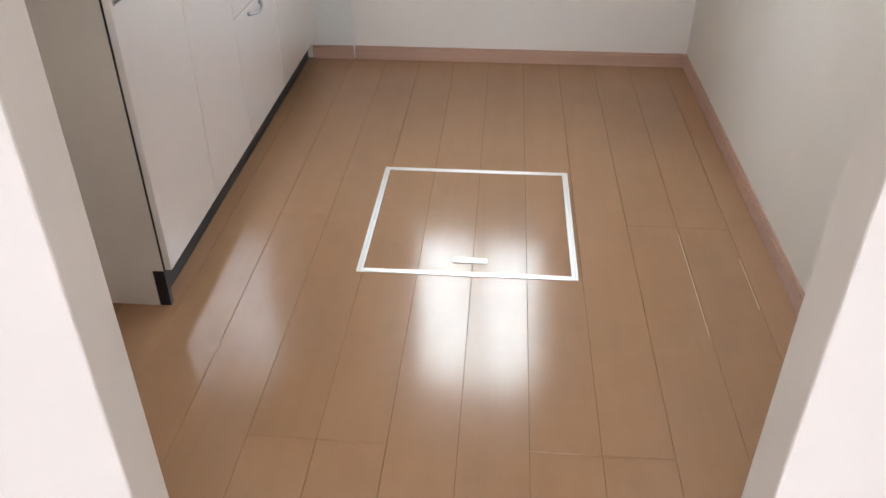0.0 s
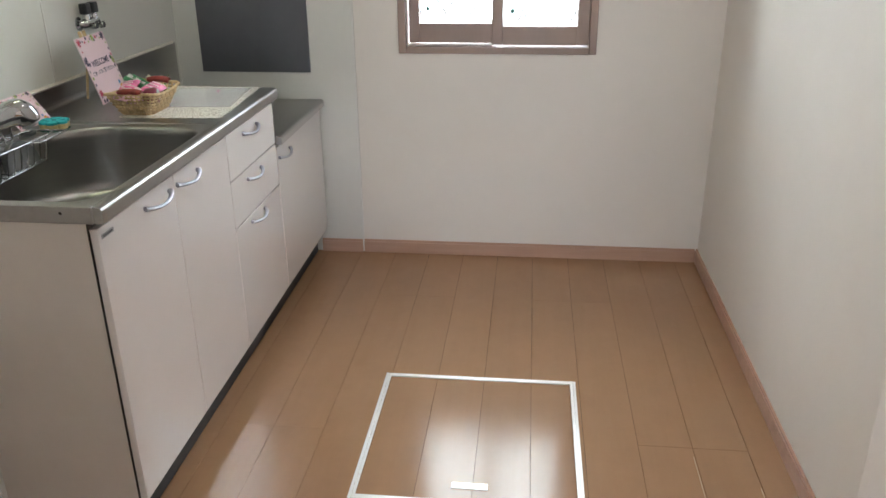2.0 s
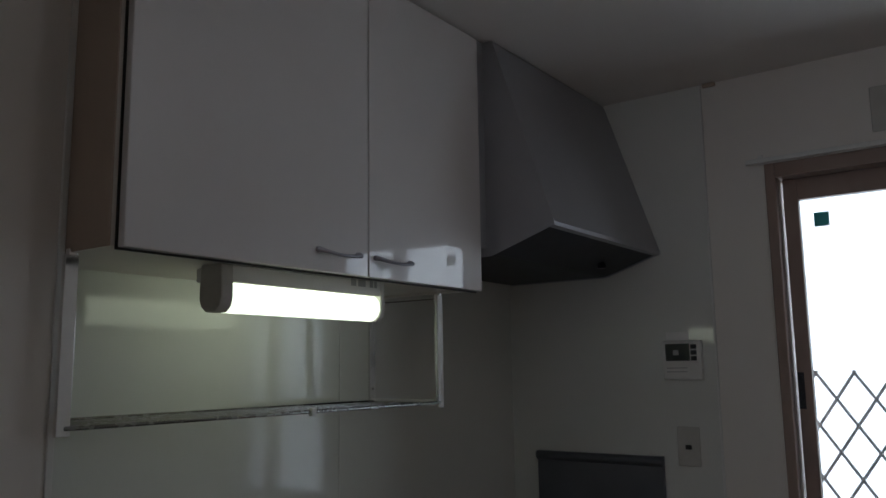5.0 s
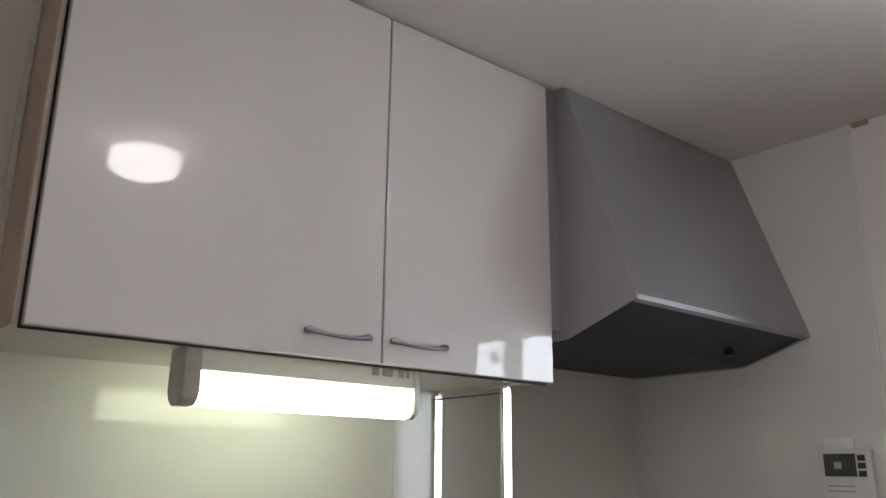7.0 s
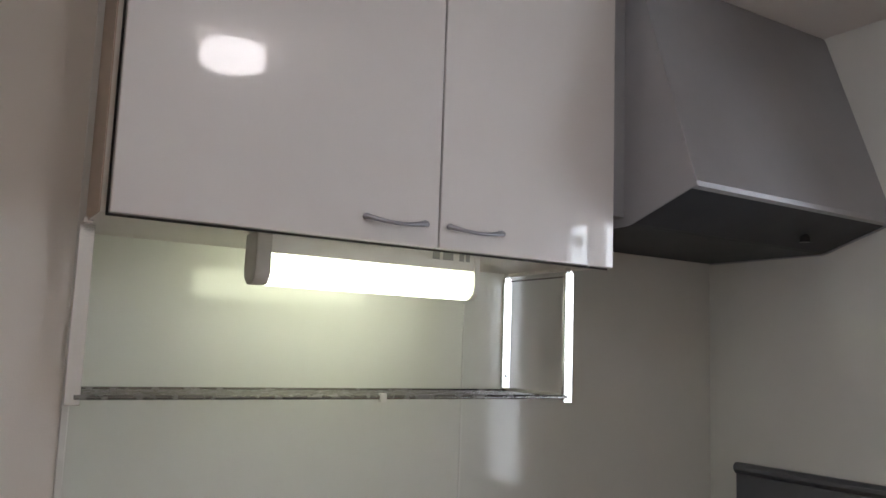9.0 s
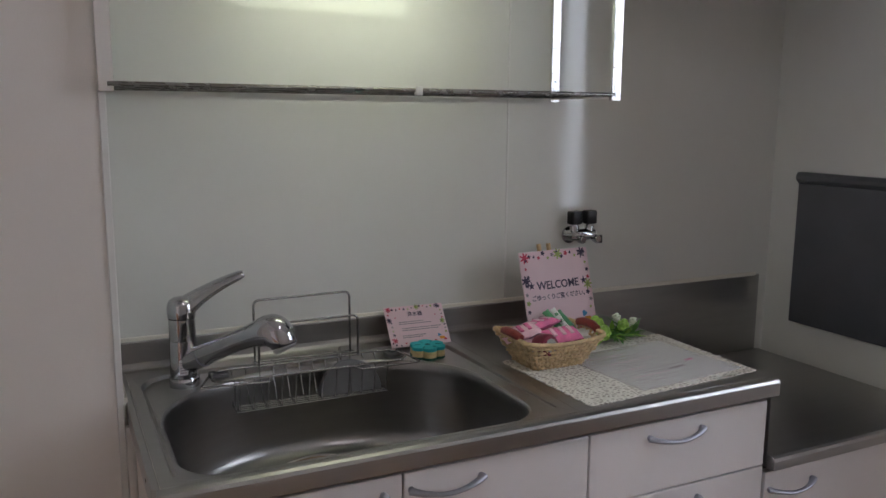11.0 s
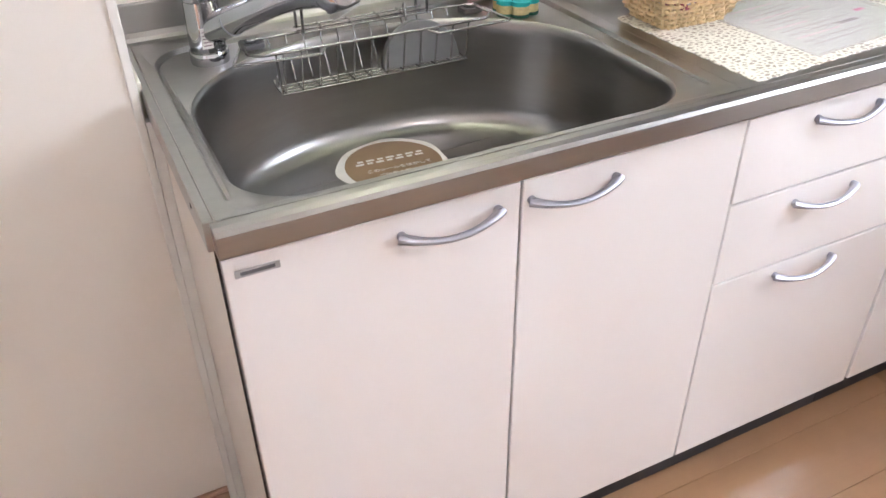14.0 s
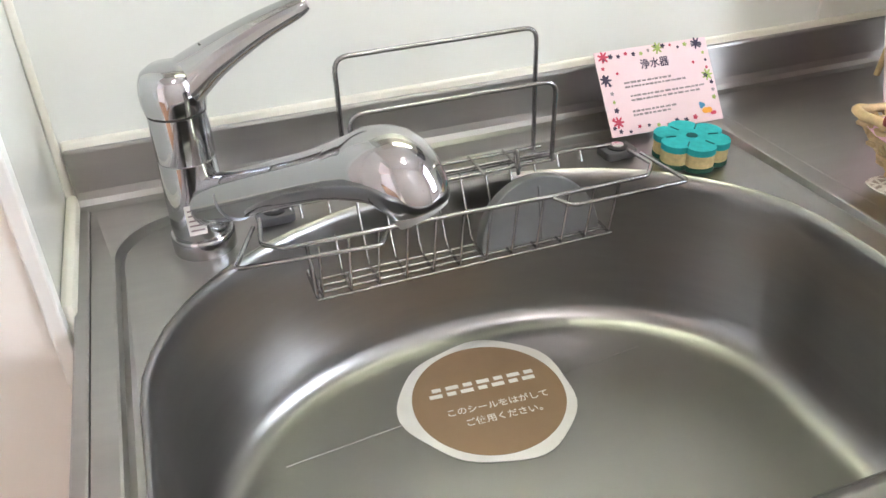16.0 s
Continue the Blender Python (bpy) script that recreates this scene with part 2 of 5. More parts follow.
def lathe(profile, center, seg=32, axis="z"):
    bm = bmesh.new()
    rings = []
    for r, h in profile:
        ring = []
        for j in range(seg):
            k = 2 * math.pi * j / seg
            p = Vector((r * math.cos(k), r * math.sin(k), h))
            if axis == "x":
                p = Vector((h, r * math.cos(k), r * math.sin(k)))
            elif axis == "y":
                p = Vector((r * math.sin(k), h, r * math.cos(k)))
            ring.append(bm.verts.new(p + Vector(center)))
        rings.append(ring)
    for q, w in zip(rings, rings[1:]):
        for j in range(seg):
            bm.faces.new((q[j], q[(j + 1) % seg], w[(j + 1) % seg], w[j]))
    bm.faces.new(rings[0][::-1])
    bm.faces.new(rings[-1])
    bmesh.ops.recalc_face_normals(bm, faces=bm.faces)
    return bm


def prism(outline, axis, lo, hi, bevel=0.0):
    """An outline in the two other axes, pulled along one axis."""
    bm = bmesh.new()
    def at(p, v):
        return {"x": (v, p[0], p[1]), "y": (p[0], v, p[1]), "z": (p[0], p[1], v)}[axis]
    a = [bm.verts.new(at(p, lo)) for p in outline]
    b = [bm.verts.new(at(p, hi)) for p in outline]
    bm.faces.new(a)
    bm.faces.new(b[::-1])
    for i in range(len(a)):
        j = (i + 1) % len(a)
        bm.faces.new((a[i], b[i], b[j], a[j]))
    bmesh.ops.recalc_face_normals(bm, faces=bm.faces)
    if bevel:
        bmesh.ops.bevel(bm, geom=list(bm.edges), offset=bevel, segments=2, profile=0.5, affect="EDGES")
    return bm


def part(name, bm, mat, parent=None, label="", smooth=0.6):
    me = bpy.data.meshes.new(name)
    bm.to_mesh(me)
    bm.free()
    me.materials.append(mat)
    if smooth:
        me.polygons.foreach_set("use_smooth", [True] * len(me.polygons))
        me.set_sharp_from_angle(angle=smooth)
        if smooth < 0.8:
            for p in me.polygons:
                if p.area > 0.0008:
                    p.use_smooth = False
    ob = new(name, me)
    if parent:
        ob.parent = parent
    return tagged(ob, label) if label else ob


def thing(name, place, label, category, group="", kind=""):
    """An empty at the base of a thing; its parts are given in world metres and hang under it."""
    ob = new(name)
    ob.empty_display_size = 0.05
    ob.location = place
    bpy.context.view_layer.update()
    return tagged(ob, label, category, group, kind)


def under(parent, name, bm, mat, label="", smooth=0.6):
    """A part in world metres under a thing or a part of it."""
    ob = part(name, bm, mat, None, label, smooth)
    ob.parent = parent
    if not parent.parent:
        ob.matrix_parent_inverse = Matrix.Translation(-root_place(parent))
    return ob


def root_place(ob):
    while ob.parent:
        ob = ob.parent
    return Vector(ob.location)


def structure(name, bm, mat, label, category):
    return tagged(part(name, bm, mat), label, category, kind="structure")


# ---------------------------------------------------------------- rooms
CEIL = 2.43
EAST, NORTH, JUT, WEST = 2.14, 1.825, 0.165, -0.058
structure("wall_west", box(-0.18, WEST, -0.0158, NORTH, 0, CEIL), PANEL, "glossy white wall panel behind the sink", "wall")
structure("wall_west_pier", box(-0.18, JUT, -0.842, -0.024, 0, CEIL), WALLPAPER, "off-white papered wall beside the sink unit", "wall")
structure("wall_pier_lining", box(-0.18, JUT - 0.012, -0.0238, -0.016, 0, CEIL), PANEL, "white panel lining the side of the pier", "wall")
structure("wall_east", box(EAST, EAST + 0.12, -0.842, NORTH + 0.12, 0, CEIL), WALLPAPER, "off-white papered kitchen wall", "wall")
WX0, WX1, WZ0, WZ1 = 0.871, 1.658, 0.877, 2.131
north = thing("wall_north", (1.0, NORTH, 0), "off-white papered wall around the window", "wall", kind="structure")
for x0, x1, z0, z1 in ((-0.18, WX0, 0, CEIL), (WX1, EAST, 0, CEIL), (WX0, WX1, 0, WZ0), (WX0, WX1, WZ1, CEIL)):
    under(north, "wall_piece", box(x0, x1, NORTH, NORTH + 0.12, z0, z1), WALLPAPER)
structure("wall_north_panel", box(WEST, 0.684, NORTH - 0.005, NORTH - 0.0005, 0.0, CEIL), PANEL, "glossy white panel behind the stove place", "wall")
tagged(part("trim", box(0.684, 0.69, NORTH - 0.008, NORTH - 0.0005, 0.03, CEIL, 0.001), WHITE_PLASTIC), "white edge strip of the wall panel", "trim", kind="structure")
tagged(part("trim", box(JUT - 0.014, JUT + 0.004, -0.0245, -0.012, 0.0, CEIL, 0.002), WHITE_PLASTIC), "white corner strip beside the sink panel", "trim", kind="structure")
tagged(part("trim", box(JUT - 0.012, JUT + 0.006, -0.0118, 0.0026, 0.0, 0.822, 0.0008), WHITE_PLASTIC), "white filler strip beside the sink cabinet", "trim", kind="structure")
tagged(part("trim", box(WEST, WEST + 0.0025, 0.904, 0.909, 0.92, 1.74, 0.0008), WHITE_PLASTIC), "joint strip between two wall panels", "trim", kind="structure")
tagged(part("trim", join(box(WEST, WEST + 0.007, -0.006, 1.77, 0.918, 0.929, 0.002), box(WEST, WEST + 0.007, -0.016, -0.008, 0.86, 1.72, 0.002), box(WEST + 0.004, JUT - 0.016, -0.016, -0.0042, 0.80, 0.873, 0.005)), CAULK), "cream sealant bead along the steel backsplash", "trim", kind="structure")
south = thing("wall_south", (1.0, -0.9, 0), "off-white wall with an open doorway", "wall", kind="structure")
for x0, x1, z0, z1 in ((-0.18, 0.875, 0, CEIL), (1.70, EAST + 0.12, 0, CEIL), (0.875, 1.70, 2.05, CEIL)):
    under(south, "wall_piece", box(x0, x1, -0.93, -0.842, z0, z1, 0.004), WALLPAPER)
structure("ceiling", box(-0.18, EAST + 0.12, -0.93, NORTH + 0.12, CEIL, CEIL + 0.1), CEIL_PAPER, "off-white papered ceiling", "ceiling")

# the room behind, closed by plain walls with one large window
RX0, RX1, RY0 = -1.2, 3.4, -4.6
back = thing("wall_room", (1.0, RY0, 0), "plain white walls of the room behind", "wall", kind="structure")
for x0, x1, y0, y1, z0, z1 in ((RX0 - 0.1, RX0, RY0, -0.93, 0, CEIL), (RX1, RX1 + 0.1, RY0, -0.93, 0, CEIL),
                               (RX0, -0.18, -0.93, -0.83, 0, CEIL), (EAST + 0.12, RX1, -0.93, -0.83, 0, CEIL),
                               (RX0, 0.0, RY0 - 0.1, RY0, 0, CEIL), (2.6, RX1, RY0 - 0.1, RY0, 0, CEIL),
                               (0.0, 2.6, RY0 - 0.1, RY0, 2.05, CEIL)):
    under(back, "wall_piece", box(x0, x1, y0, y1, z0, z1), WALLPAPER)
structure("ceiling_room", box(RX0 - 0.1, RX1 + 0.1, RY0 - 0.1, -0.93, CEIL, CEIL + 0.1), CEIL_PAPER, "plain white ceiling of the room behind", "ceiling")
structure("backdrop", box(-0.6, 3.2, RY0 - 0.7, RY0 - 0.68, -0.1, 2.6), SKY_R, "bright sky outside the room behind", "sky")
structure("backdrop", box(0.0, 2.6, 2.9, 2.92, 0.3, 3.4), SKY_K, "bright overcast sky outside the kitchen window", "sky")
# No light source: the daylight on this distance is put in as emission.
structure("backdrop", box(1.215, 1.75, 2.8, 2.82, 0.3, 1.49), FENCE_GLOW, "pale bluish distance outside the kitchen window, daylight put in as glow", "sky")

# baseboards: a board with a rounded lip
def baseboard(p0, p1, inward):
    (ax, ay), (bx, by) = p0, p1
    t = 0.011
    if ax == bx:
        x0, x1 = sorted((ax, ax + inward * t))
        b = join(box(x0, x1, ay, by, 0.0, 0.05, 0.0015), box(min(ax, ax + inward * t * 0.75), max(ax, ax + inward * t * 0.75), ay, by, 0.05, 0.06, 0.002))
    else:
        y0, y1 = sorted((ay, ay + inward * t))
        b = join(box(ax, bx, y0, y1, 0.0, 0.05, 0.0015), box(ax, bx, min(ay, ay + inward * t * 0.75), max(ay, ay + inward * t * 0.75), 0.05, 0.06, 0.002))
    structure("baseboard", b, BASE, "pinkish brown wood-grain baseboard", "baseboard")

baseboard((0.5, NORTH - 0.005), (0.684, NORTH - 0.005), -1)
baseboard((0.69, NORTH), (EAST - 0.012, NORTH), -1)
baseboard((EAST, -0.842), (EAST, NORTH), -1)
baseboard((JUT, -0.842), (JUT, -0.026), 1)
baseboard((JUT + 0.012, -0.842), (0.875, -0.842), 1)

# ---------------------------------------------------------------- window
win = thing("window_1", (1.265, NORTH, WZ0), "brown aluminium sliding window with two panes", "window", kind="structure")
yf = NORTH - 0.012
under(win, "window_frame", join(box(WX0, WX0 + 0.03, yf, NORTH + 0.11, WZ0, WZ1, 0.003), box(WX1 - 0.03, WX1, yf, NORTH + 0.11, WZ0, WZ1, 0.003),
      box(WX0 + 0.03, WX1 - 0.03, yf, NORTH + 0.11, WZ0, WZ0 + 0.026, 0.003), box(WX0 + 0.03, WX1 - 0.03, yf, NORTH + 0.11, WZ1 - 0.045, WZ1, 0.003)), FRAME)
under(win, "window_sill", box(WX0 + 0.03, 1.25, NORTH + 0.03, NORTH + 0.036, WZ0 + 0.026, WZ0 + 0.036, 0.002), TRACK, "bright metal sash rail")
under(win, "track", box(WX0 + 0.03, WX0 + 0.036, NORTH + 0.02, NORTH + 0.026, WZ0 + 0.026, WZ1 - 0.045, 0.002), TRACK, "bright metal side track")


def sash(name, x0, x1, z0, z1, gx0, gx1, gz0, gz1, y):
    s = under(win, name, join(box(x0, gx0, y, y + 0.03, z0, z1, 0.003), box(gx1, x1, y, y + 0.03, z0, z1, 0.003),
              box(gx0, gx1, y, y + 0.03, z0, gz0, 0.003), box(gx0, gx1, y, y + 0.03, gz1, z1, 0.003)), FRAME)
    p = under(s, "pane", box(gx0 - 0.004, gx1 + 0.004, y + 0.012, y + 0.017, gz0 - 0.004, gz1 + 0.004), GLASS, smooth=0)
    p.visible_shadow = False
    return s


# the rear sash stands a little deeper
left_sash = sash("sash", 0.908, 1.262, 0.912, 2.085, 0.950, 1.2465, 0.988, 2.018, NORTH + 0.045)
right_sash = sash("sash", 1.245, 1.628, 0.91, 2.085, 1.288, 1.581, 0.982, 2.018, NORTH + 0.008)

# ---------------------------------------------------------------- sink unit
TOP = 0.86
FACE = 0.53


def arch_handle(parent, y0, y1, x, z, drop=0.0):
    """A bow handle: a flat curved bar between two feet, along y, standing out from a face."""
    n = 14
    pts = []
    for i in range(n + 1):
        t = i / n
        bow = math.sin(math.pi * t)
        pts.append((x + 0.004 + 0.018 * bow ** 0.7, y0 + (y1 - y0) * t, z - 0.009 * bow + drop * t))
    rad = [0.0048 + 0.0032 * abs(2 * i / n - 1) ** 2.5 for i in range(n + 1)]
    return under(parent, "handle", join(tube(pts, rad, 10, flat=0.75), lathe([(0.006, 0), (0.006, 0.008)], (x, y0 + 0.004, z), 12, "x"),
                                        lathe([(0.006, 0), (0.006, 0.008)], (x, y1 - 0.004, z), 12, "x")), SATIN, "satin metal bow handle")


sink_unit = thing("sink_cabinet", (0.27, 0.6, 0), "white sink base cabinet with two doors and three drawers", "cabinet")
under(sink_unit, "side_panel", prism([(0.012, 0.0), (0.478, 0.0), (0.478, 0.11), (FACE - 0.021, 0.11), (FACE - 0.021, 0.822), (0.012, 0.822)], "y", 0.003, 0.02), CARCASS)
under(sink_unit, "side_panel", box(0.012, FACE - 0.021, 1.176, 1.193, 0.112, 0.822), CARCASS)
under(sink_unit, "bottom_panel", box(0.012, FACE - 0.022, 0.0205, 1.1755, 0.112, 0.128), CARCASS)
under(sink_unit, "back_panel", box(0.012, 0.02, 0.0205, 1.1755, 0.1285, 0.60), CARCASS)
# An added near-black sheet paints the shade in the door gaps.
under(sink_unit, "gap_shade", box(FACE - 0.021, FACE - 0.0185, 0.0012, 1.192, 0.112, 0.82), SEAM, "dark sheet painting the shade in the gaps behind the doors", smooth=0)
under(sink_unit, "kick_board", box(0.466, 0.4785, 0.0035, 1.195, 0.001, 0.111), KICK, "black kick board")
under(sink_unit, "kick_end", box(0.4785, FACE - 0.022, 0.0035, 0.018, 0.001, 0.109), KICK, "black kick end block")
GAP = 0.0018


def front(parent, name, y0, y1, z0, z1, x=FACE):
    return under(parent, name, box(x - 0.018, x, y0 + GAP, y1 - GAP, z0 + GAP, z1 - GAP, 0.0022), DOOR_WHITE)


d = front(sink_unit, "door", 0.002, 0.377, 0.112, 0.811)
arch_handle(d, 0.208, 0.346, FACE, 0.779)
lab = under(d, "badge", box(FACE, FACE + 0.0012, 0.015, 0.066, 0.783, 0.793, 0.0004), GREY_PLASTIC, "small grey badge")
under(lab, "print", box(FACE + 0.0012, FACE + 0.0015, 0.021, 0.060, 0.7858, 0.7902), INK_BADGE, smooth=0)
d = front(sink_unit, "door", 0.377, 0.745, 0.112, 0.811)
arch_handle(d, 0.387, 0.524, FACE, 0.779)
for z0, z1, zh in ((0.667, 0.811, 0.785), (0.517, 0.667, 0.64), (0.112, 0.517, 0.497)):
    d = front(sink_unit, "drawer", 0.745, 1.193, z0, z1)
    arch_handle(d, 0.88, 1.016, FACE, zh - 0.004)

gas_unit = thing("stove_cabinet", (0.27, 1.5, 0), "low white stove base cabinet with one door", "cabinet")
for y0, y1 in ((1.199, 1.216), (1.787, 1.805)):
    under(gas_unit, "side_panel", box(0.012, FACE - 0.021, y0, y1, 0.112, 0.655), CARCASS)
for z0, z1 in ((0.112, 0.128), (0.635, 0.655)):
    under(gas_unit, "cross_panel", box(0.012, FACE - 0.022, 1.2165, 1.7865, z0, z1), CARCASS)
# Gap shade round the stove door, again an added dark sheet.
under(gas_unit, "gap_shade", box(FACE - 0.021, FACE - 0.0185, 1.2, 1.804, 0.112, 0.654), SEAM, "dark sheet painting the shade in the gap behind the door", smooth=0)
under(gas_unit, "kick_board", box(0.466, 0.4785, 1.1975, 1.806, 0.001, 0.111), KICK, "black kick board")
d = front(gas_unit, "door", 1.199, 1.804, 0.112, 0.650)
arch_handle(d, 1.21, 1.345, FACE, 0.610)


def rrect(x0, x1, y0, y1, radii, z, n=12):
    """A rounded rectangle as points; radii, or pairs of them, for the corners (x0,y0), (x1,y0), (x1,y1), (x0,y1)."""
    out = []
    for (cx, cy, a0), r in zip(((x0, y0, 180), (x1, y0, 270), (x1, y1, 0), (x0, y1, 90)), radii):
        rx, ry = r if isinstance(r, tuple) else (r, r)
        mx = cx + rx if cx == x0 else cx - rx
        my = cy + ry if cy == y0 else cy - ry
        for i in range(n + 1):
            a = radians(a0 + 90 * i / n)
            out.append((mx + rx * math.cos(a), my + ry * math.sin(a), z))
    return out


def loft(rings, cap=True):
    bm = bmesh.new()
    vs = [[bm.verts.new(p) for p in r] for r in rings]
    for q, w in zip(vs, vs[1:]):
        for j in range(len(q)):
            k = (j + 1) % len(q)
            bm.faces.new((q[j], q[k], w[k], w[j]))
    if cap:
        bm.faces.new(vs[-1])
    bmesh.ops.recalc_face_normals(bm, faces=bm.faces)
    return bm


counter = thing("worktop", (0.27, 0.6, 0.82), "brushed stainless steel worktop with an integral sink", "worktop")
nose = [(0.53, 0.8595), (0.541, 0.8592), (0.547, 0.8565), (0.5498, 0.851), (0.55, 0.845), (0.55, 0.826), (0.549, 0.8235), (0.53, 0.8235)]
E1 = (0.001,) * 4
BASIN = (0.040, 0.512, 0.038, 0.668)
R = ((0.23, 0.30), (0.085, 0.085), (0.085, 0.085), (0.23, 0.30))


def rim(points, front_z):
    """A ring of the deck whose groove runs out towards the front edge."""
    out = []
    for x, y, z in points:
        w = min(1.0, max(0.0, (x - 0.42) / 0.08))
        out.append((x, y, z * (1 - w) + front_z * w))
    return out


deck = loft([rrect(WEST, 0.53, 0.006, 0.72, E1, TOP),
             rim(rrect(0.000, 0.5215, 0.024, 0.699, (0.07, 0.03, 0.03, 0.07), TOP), TOP - 0.0004),
             rim(rrect(0.002, 0.5208, 0.026, 0.697, (0.069, 0.03, 0.03, 0.069), TOP - 0.001), TOP - 0.0006),
             rim(rrect(0.0045, 0.520, 0.0285, 0.6945, (0.067, 0.03, 0.03, 0.067), TOP - 0.012), TOP - 0.001),
             rim(rrect(0.0095, 0.519, 0.0335, 0.6895, (0.064, 0.03, 0.03, 0.064), TOP - 0.0066), TOP - 0.0016),
             rrect(*BASIN, R, TOP - 0.006)], cap=False)
under(counter, "top", join(deck, box(WEST, 0.53, 0.7205, 1.2, 0.845, TOP, 0.0008), prism(nose, "y", 0.0, 1.2),
      box(WEST, 0.53, -0.007, 0.0055, 0.824, TOP + 0.0012, 0.002)), STEEL)
def inset(d, z, k=1.0):
    return rrect(BASIN[0] + d, BASIN[1] - d, BASIN[2] + d, BASIN[3] - d, tuple((max(0.02, a - d * k), max(0.02, b - d * k)) for a, b in R), z)
FLOOR_Z = TOP - 0.195
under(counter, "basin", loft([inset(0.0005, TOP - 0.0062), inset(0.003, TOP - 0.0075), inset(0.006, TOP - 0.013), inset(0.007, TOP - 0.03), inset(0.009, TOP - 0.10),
      inset(0.011, TOP - 0.157), inset(0.0155, TOP - 0.176), inset(0.023, TOP - 0.1875), inset(0.033, TOP - 0.1935), inset(0.043, FLOOR_Z)]), STEEL_SHADED, "deep stainless sink basin", smooth=0.9)
under(counter, "end_hole", lathe([(0.0035, 0), (0.0035, 0.0006)], (0.464, -0.0077, 0.847), 14, "y"), SEAM, "small dark screw hole")
under(counter, "backsplash", join(box(WEST + 0.0002, WEST + 0.012, -0.006, 1.176, TOP - 0.0005, 0.921, 0.003), prism([(WEST + x, TOP + z) for x, z in ((0.012, 0), (0.026, 0.0003), (0.018, 0.003), (0.0138, 0.008), (0.012, 0.016))], "y", -0.004, 1.176)), STEEL)

stove_top = thing("stove_counter", (0.27, 1.5, 0.66), "low stainless steel shelf for a stove", "worktop")
nose2 = [(0.53, 0.6885), (0.541, 0.688), (0.5475, 0.685), (0.55, 0.679), (0.55, 0.66), (0.53, 0.658)]
under(stove_top, "top", join(box(WEST, 0.53, 1.2015, 1.805, 0.668, 0.6885, 0.001), prism(nose2, "y", 1.2015, 1.805)), STEEL)
under(stove_top, "backsplash", box(WEST + 0.0002, WEST + 0.006, 1.178, 1.785, 0.689, 0.922, 0.0015), STEEL, "tall steel splash plate")
under(stove_top, "side_plate", box(WEST + 0.008, 0.53, 1.2003, 1.2012, 0.662, 0.8225), STEEL, "steel plate between the two levels")

# ---------------------------------------------------------------- wall cabinet
UX, UZ0, UZ1 = 0.322, 1.719, 2.426
upper = thing("wall_cabinet", (0.16, 0.52, UZ0), "white wall cabinet with two doors", "cabinet")
for y0, y1 in ((-0.011, 0.016), (1.034, 1.05)):
    under(upper, "side_board", box(WEST + 0.001, UX - 0.0205, y0, y1, UZ0 + 0.004, UZ1), CARCASS)
for z0, z1 in ((UZ0 + 0.010, UZ0 + 0.026), (UZ1 - 0.016, UZ1)):
    under(upper, "shelf_board", box(WEST + 0.001, UX - 0.0205, 0.0165, 1.0335, z0, z1), CARCASS)
under(upper, "side_panel", box(0.170, UX - 0.0205, -0.0135, -0.011, UZ0 + 0.004, UZ1), SIDE_TAN, "tan side panel")
# Dark sheet added for the shade between and below the wall doors.
under(upper, "gap_shade", box(UX - 0.0205, UX - 0.0185, -0.0035, 1.049, UZ0 - 0.0018, UZ1), SEAM, "dark sheet painting the shade in the gaps behind the doors", smooth=0)
d = front(upper, "door", -0.002, 0.594, UZ0, UZ1, UX)
arch_handle(d, 0.432, 0.562, UX, 1.765)
d = front(upper, "door", 0.594, 1.051, UZ0, UZ1, UX)
arch_handle(d, 0.612, 0.741, UX, 1.765)

# ---------------------------------------------------------------- range hood
hood = thing("range_hood", (0.26, 1.44, 1.76), "grey metal range hood with a sloping front", "range hood")
HY0, HY1 = 1.087, NORTH - 0.006
side = [(WEST + 0.003, CEIL - 0.003), (0.345, CEIL - 0.003), (0.352, CEIL - 0.02), (0.523, 1.893), (0.523, 1.884), (0.338, 1.822), (0.322, 1.819), (WEST + 0.003, 1.819)]
under(hood, "side_panel", prism(side, "y", HY0, HY0 + 0.004), HOOD)
under(hood, "side_panel", prism(side, "y", HY1 - 0.004, HY1), HOOD)
under(hood, "front_panel", prism([(0.345, CEIL - 0.003), (0.352, CEIL - 0.02), (0.523, 1.893), (0.523, 1.882), (0.508, 1.8785), (0.508, 1.8825), (0.519, 1.886), (0.519, 1.891), (0.346, CEIL - 0.024), (0.339, CEIL - 0.005)], "y", HY0 + 0.004, HY1 - 0.004), HOOD)
under(hood, "top_panel", box(WEST + 0.003, 0.339, HY0 + 0.004, HY1 - 0.004, CEIL - 0.012, CEIL - 0.004), HOOD)
under(hood, "filter_plate", prism([(WEST + 0.003, 1.823), (0.320, 1.823), (0.336, 1.826), (0.507, 1.8835), (0.507, 1.889), (0.333, 1.832), (0.318, 1.829), (WEST + 0.003, 1.829)], "y", HY0 + 0.0045, HY1 - 0.0045), HOOD_SHADE, "filter plate, underside shade painted near-black")
under(hood, "knob", lathe([(0.014, 0), (0.014, 0.012), (0.009, 0.02)], (0.40, 1.63, 1.830), 16), BLACK, "small black switch knob")
under(hood, "filler", box(WEST + 0.003, 0.315, 1.0515, 1.0865, 1.84, CEIL - 0.003), HOOD, "grey filler strip")

# ---------------------------------------------------------------- lamps
tube_lamp = thing("under_cabinet_lamp", (0.17, 0.5, 1.63), "lit fluorescent tube lamp under the wall cabinet", "lamp")
housing = [(0.12, 1.7285), (0.232, 1.7285), (0.232, 1.692), (0.12, 1.70)]
under(tube_lamp, "housing", prism(housing, "y", 0.292, 0.748, 0.003), WHITE_PLASTIC)
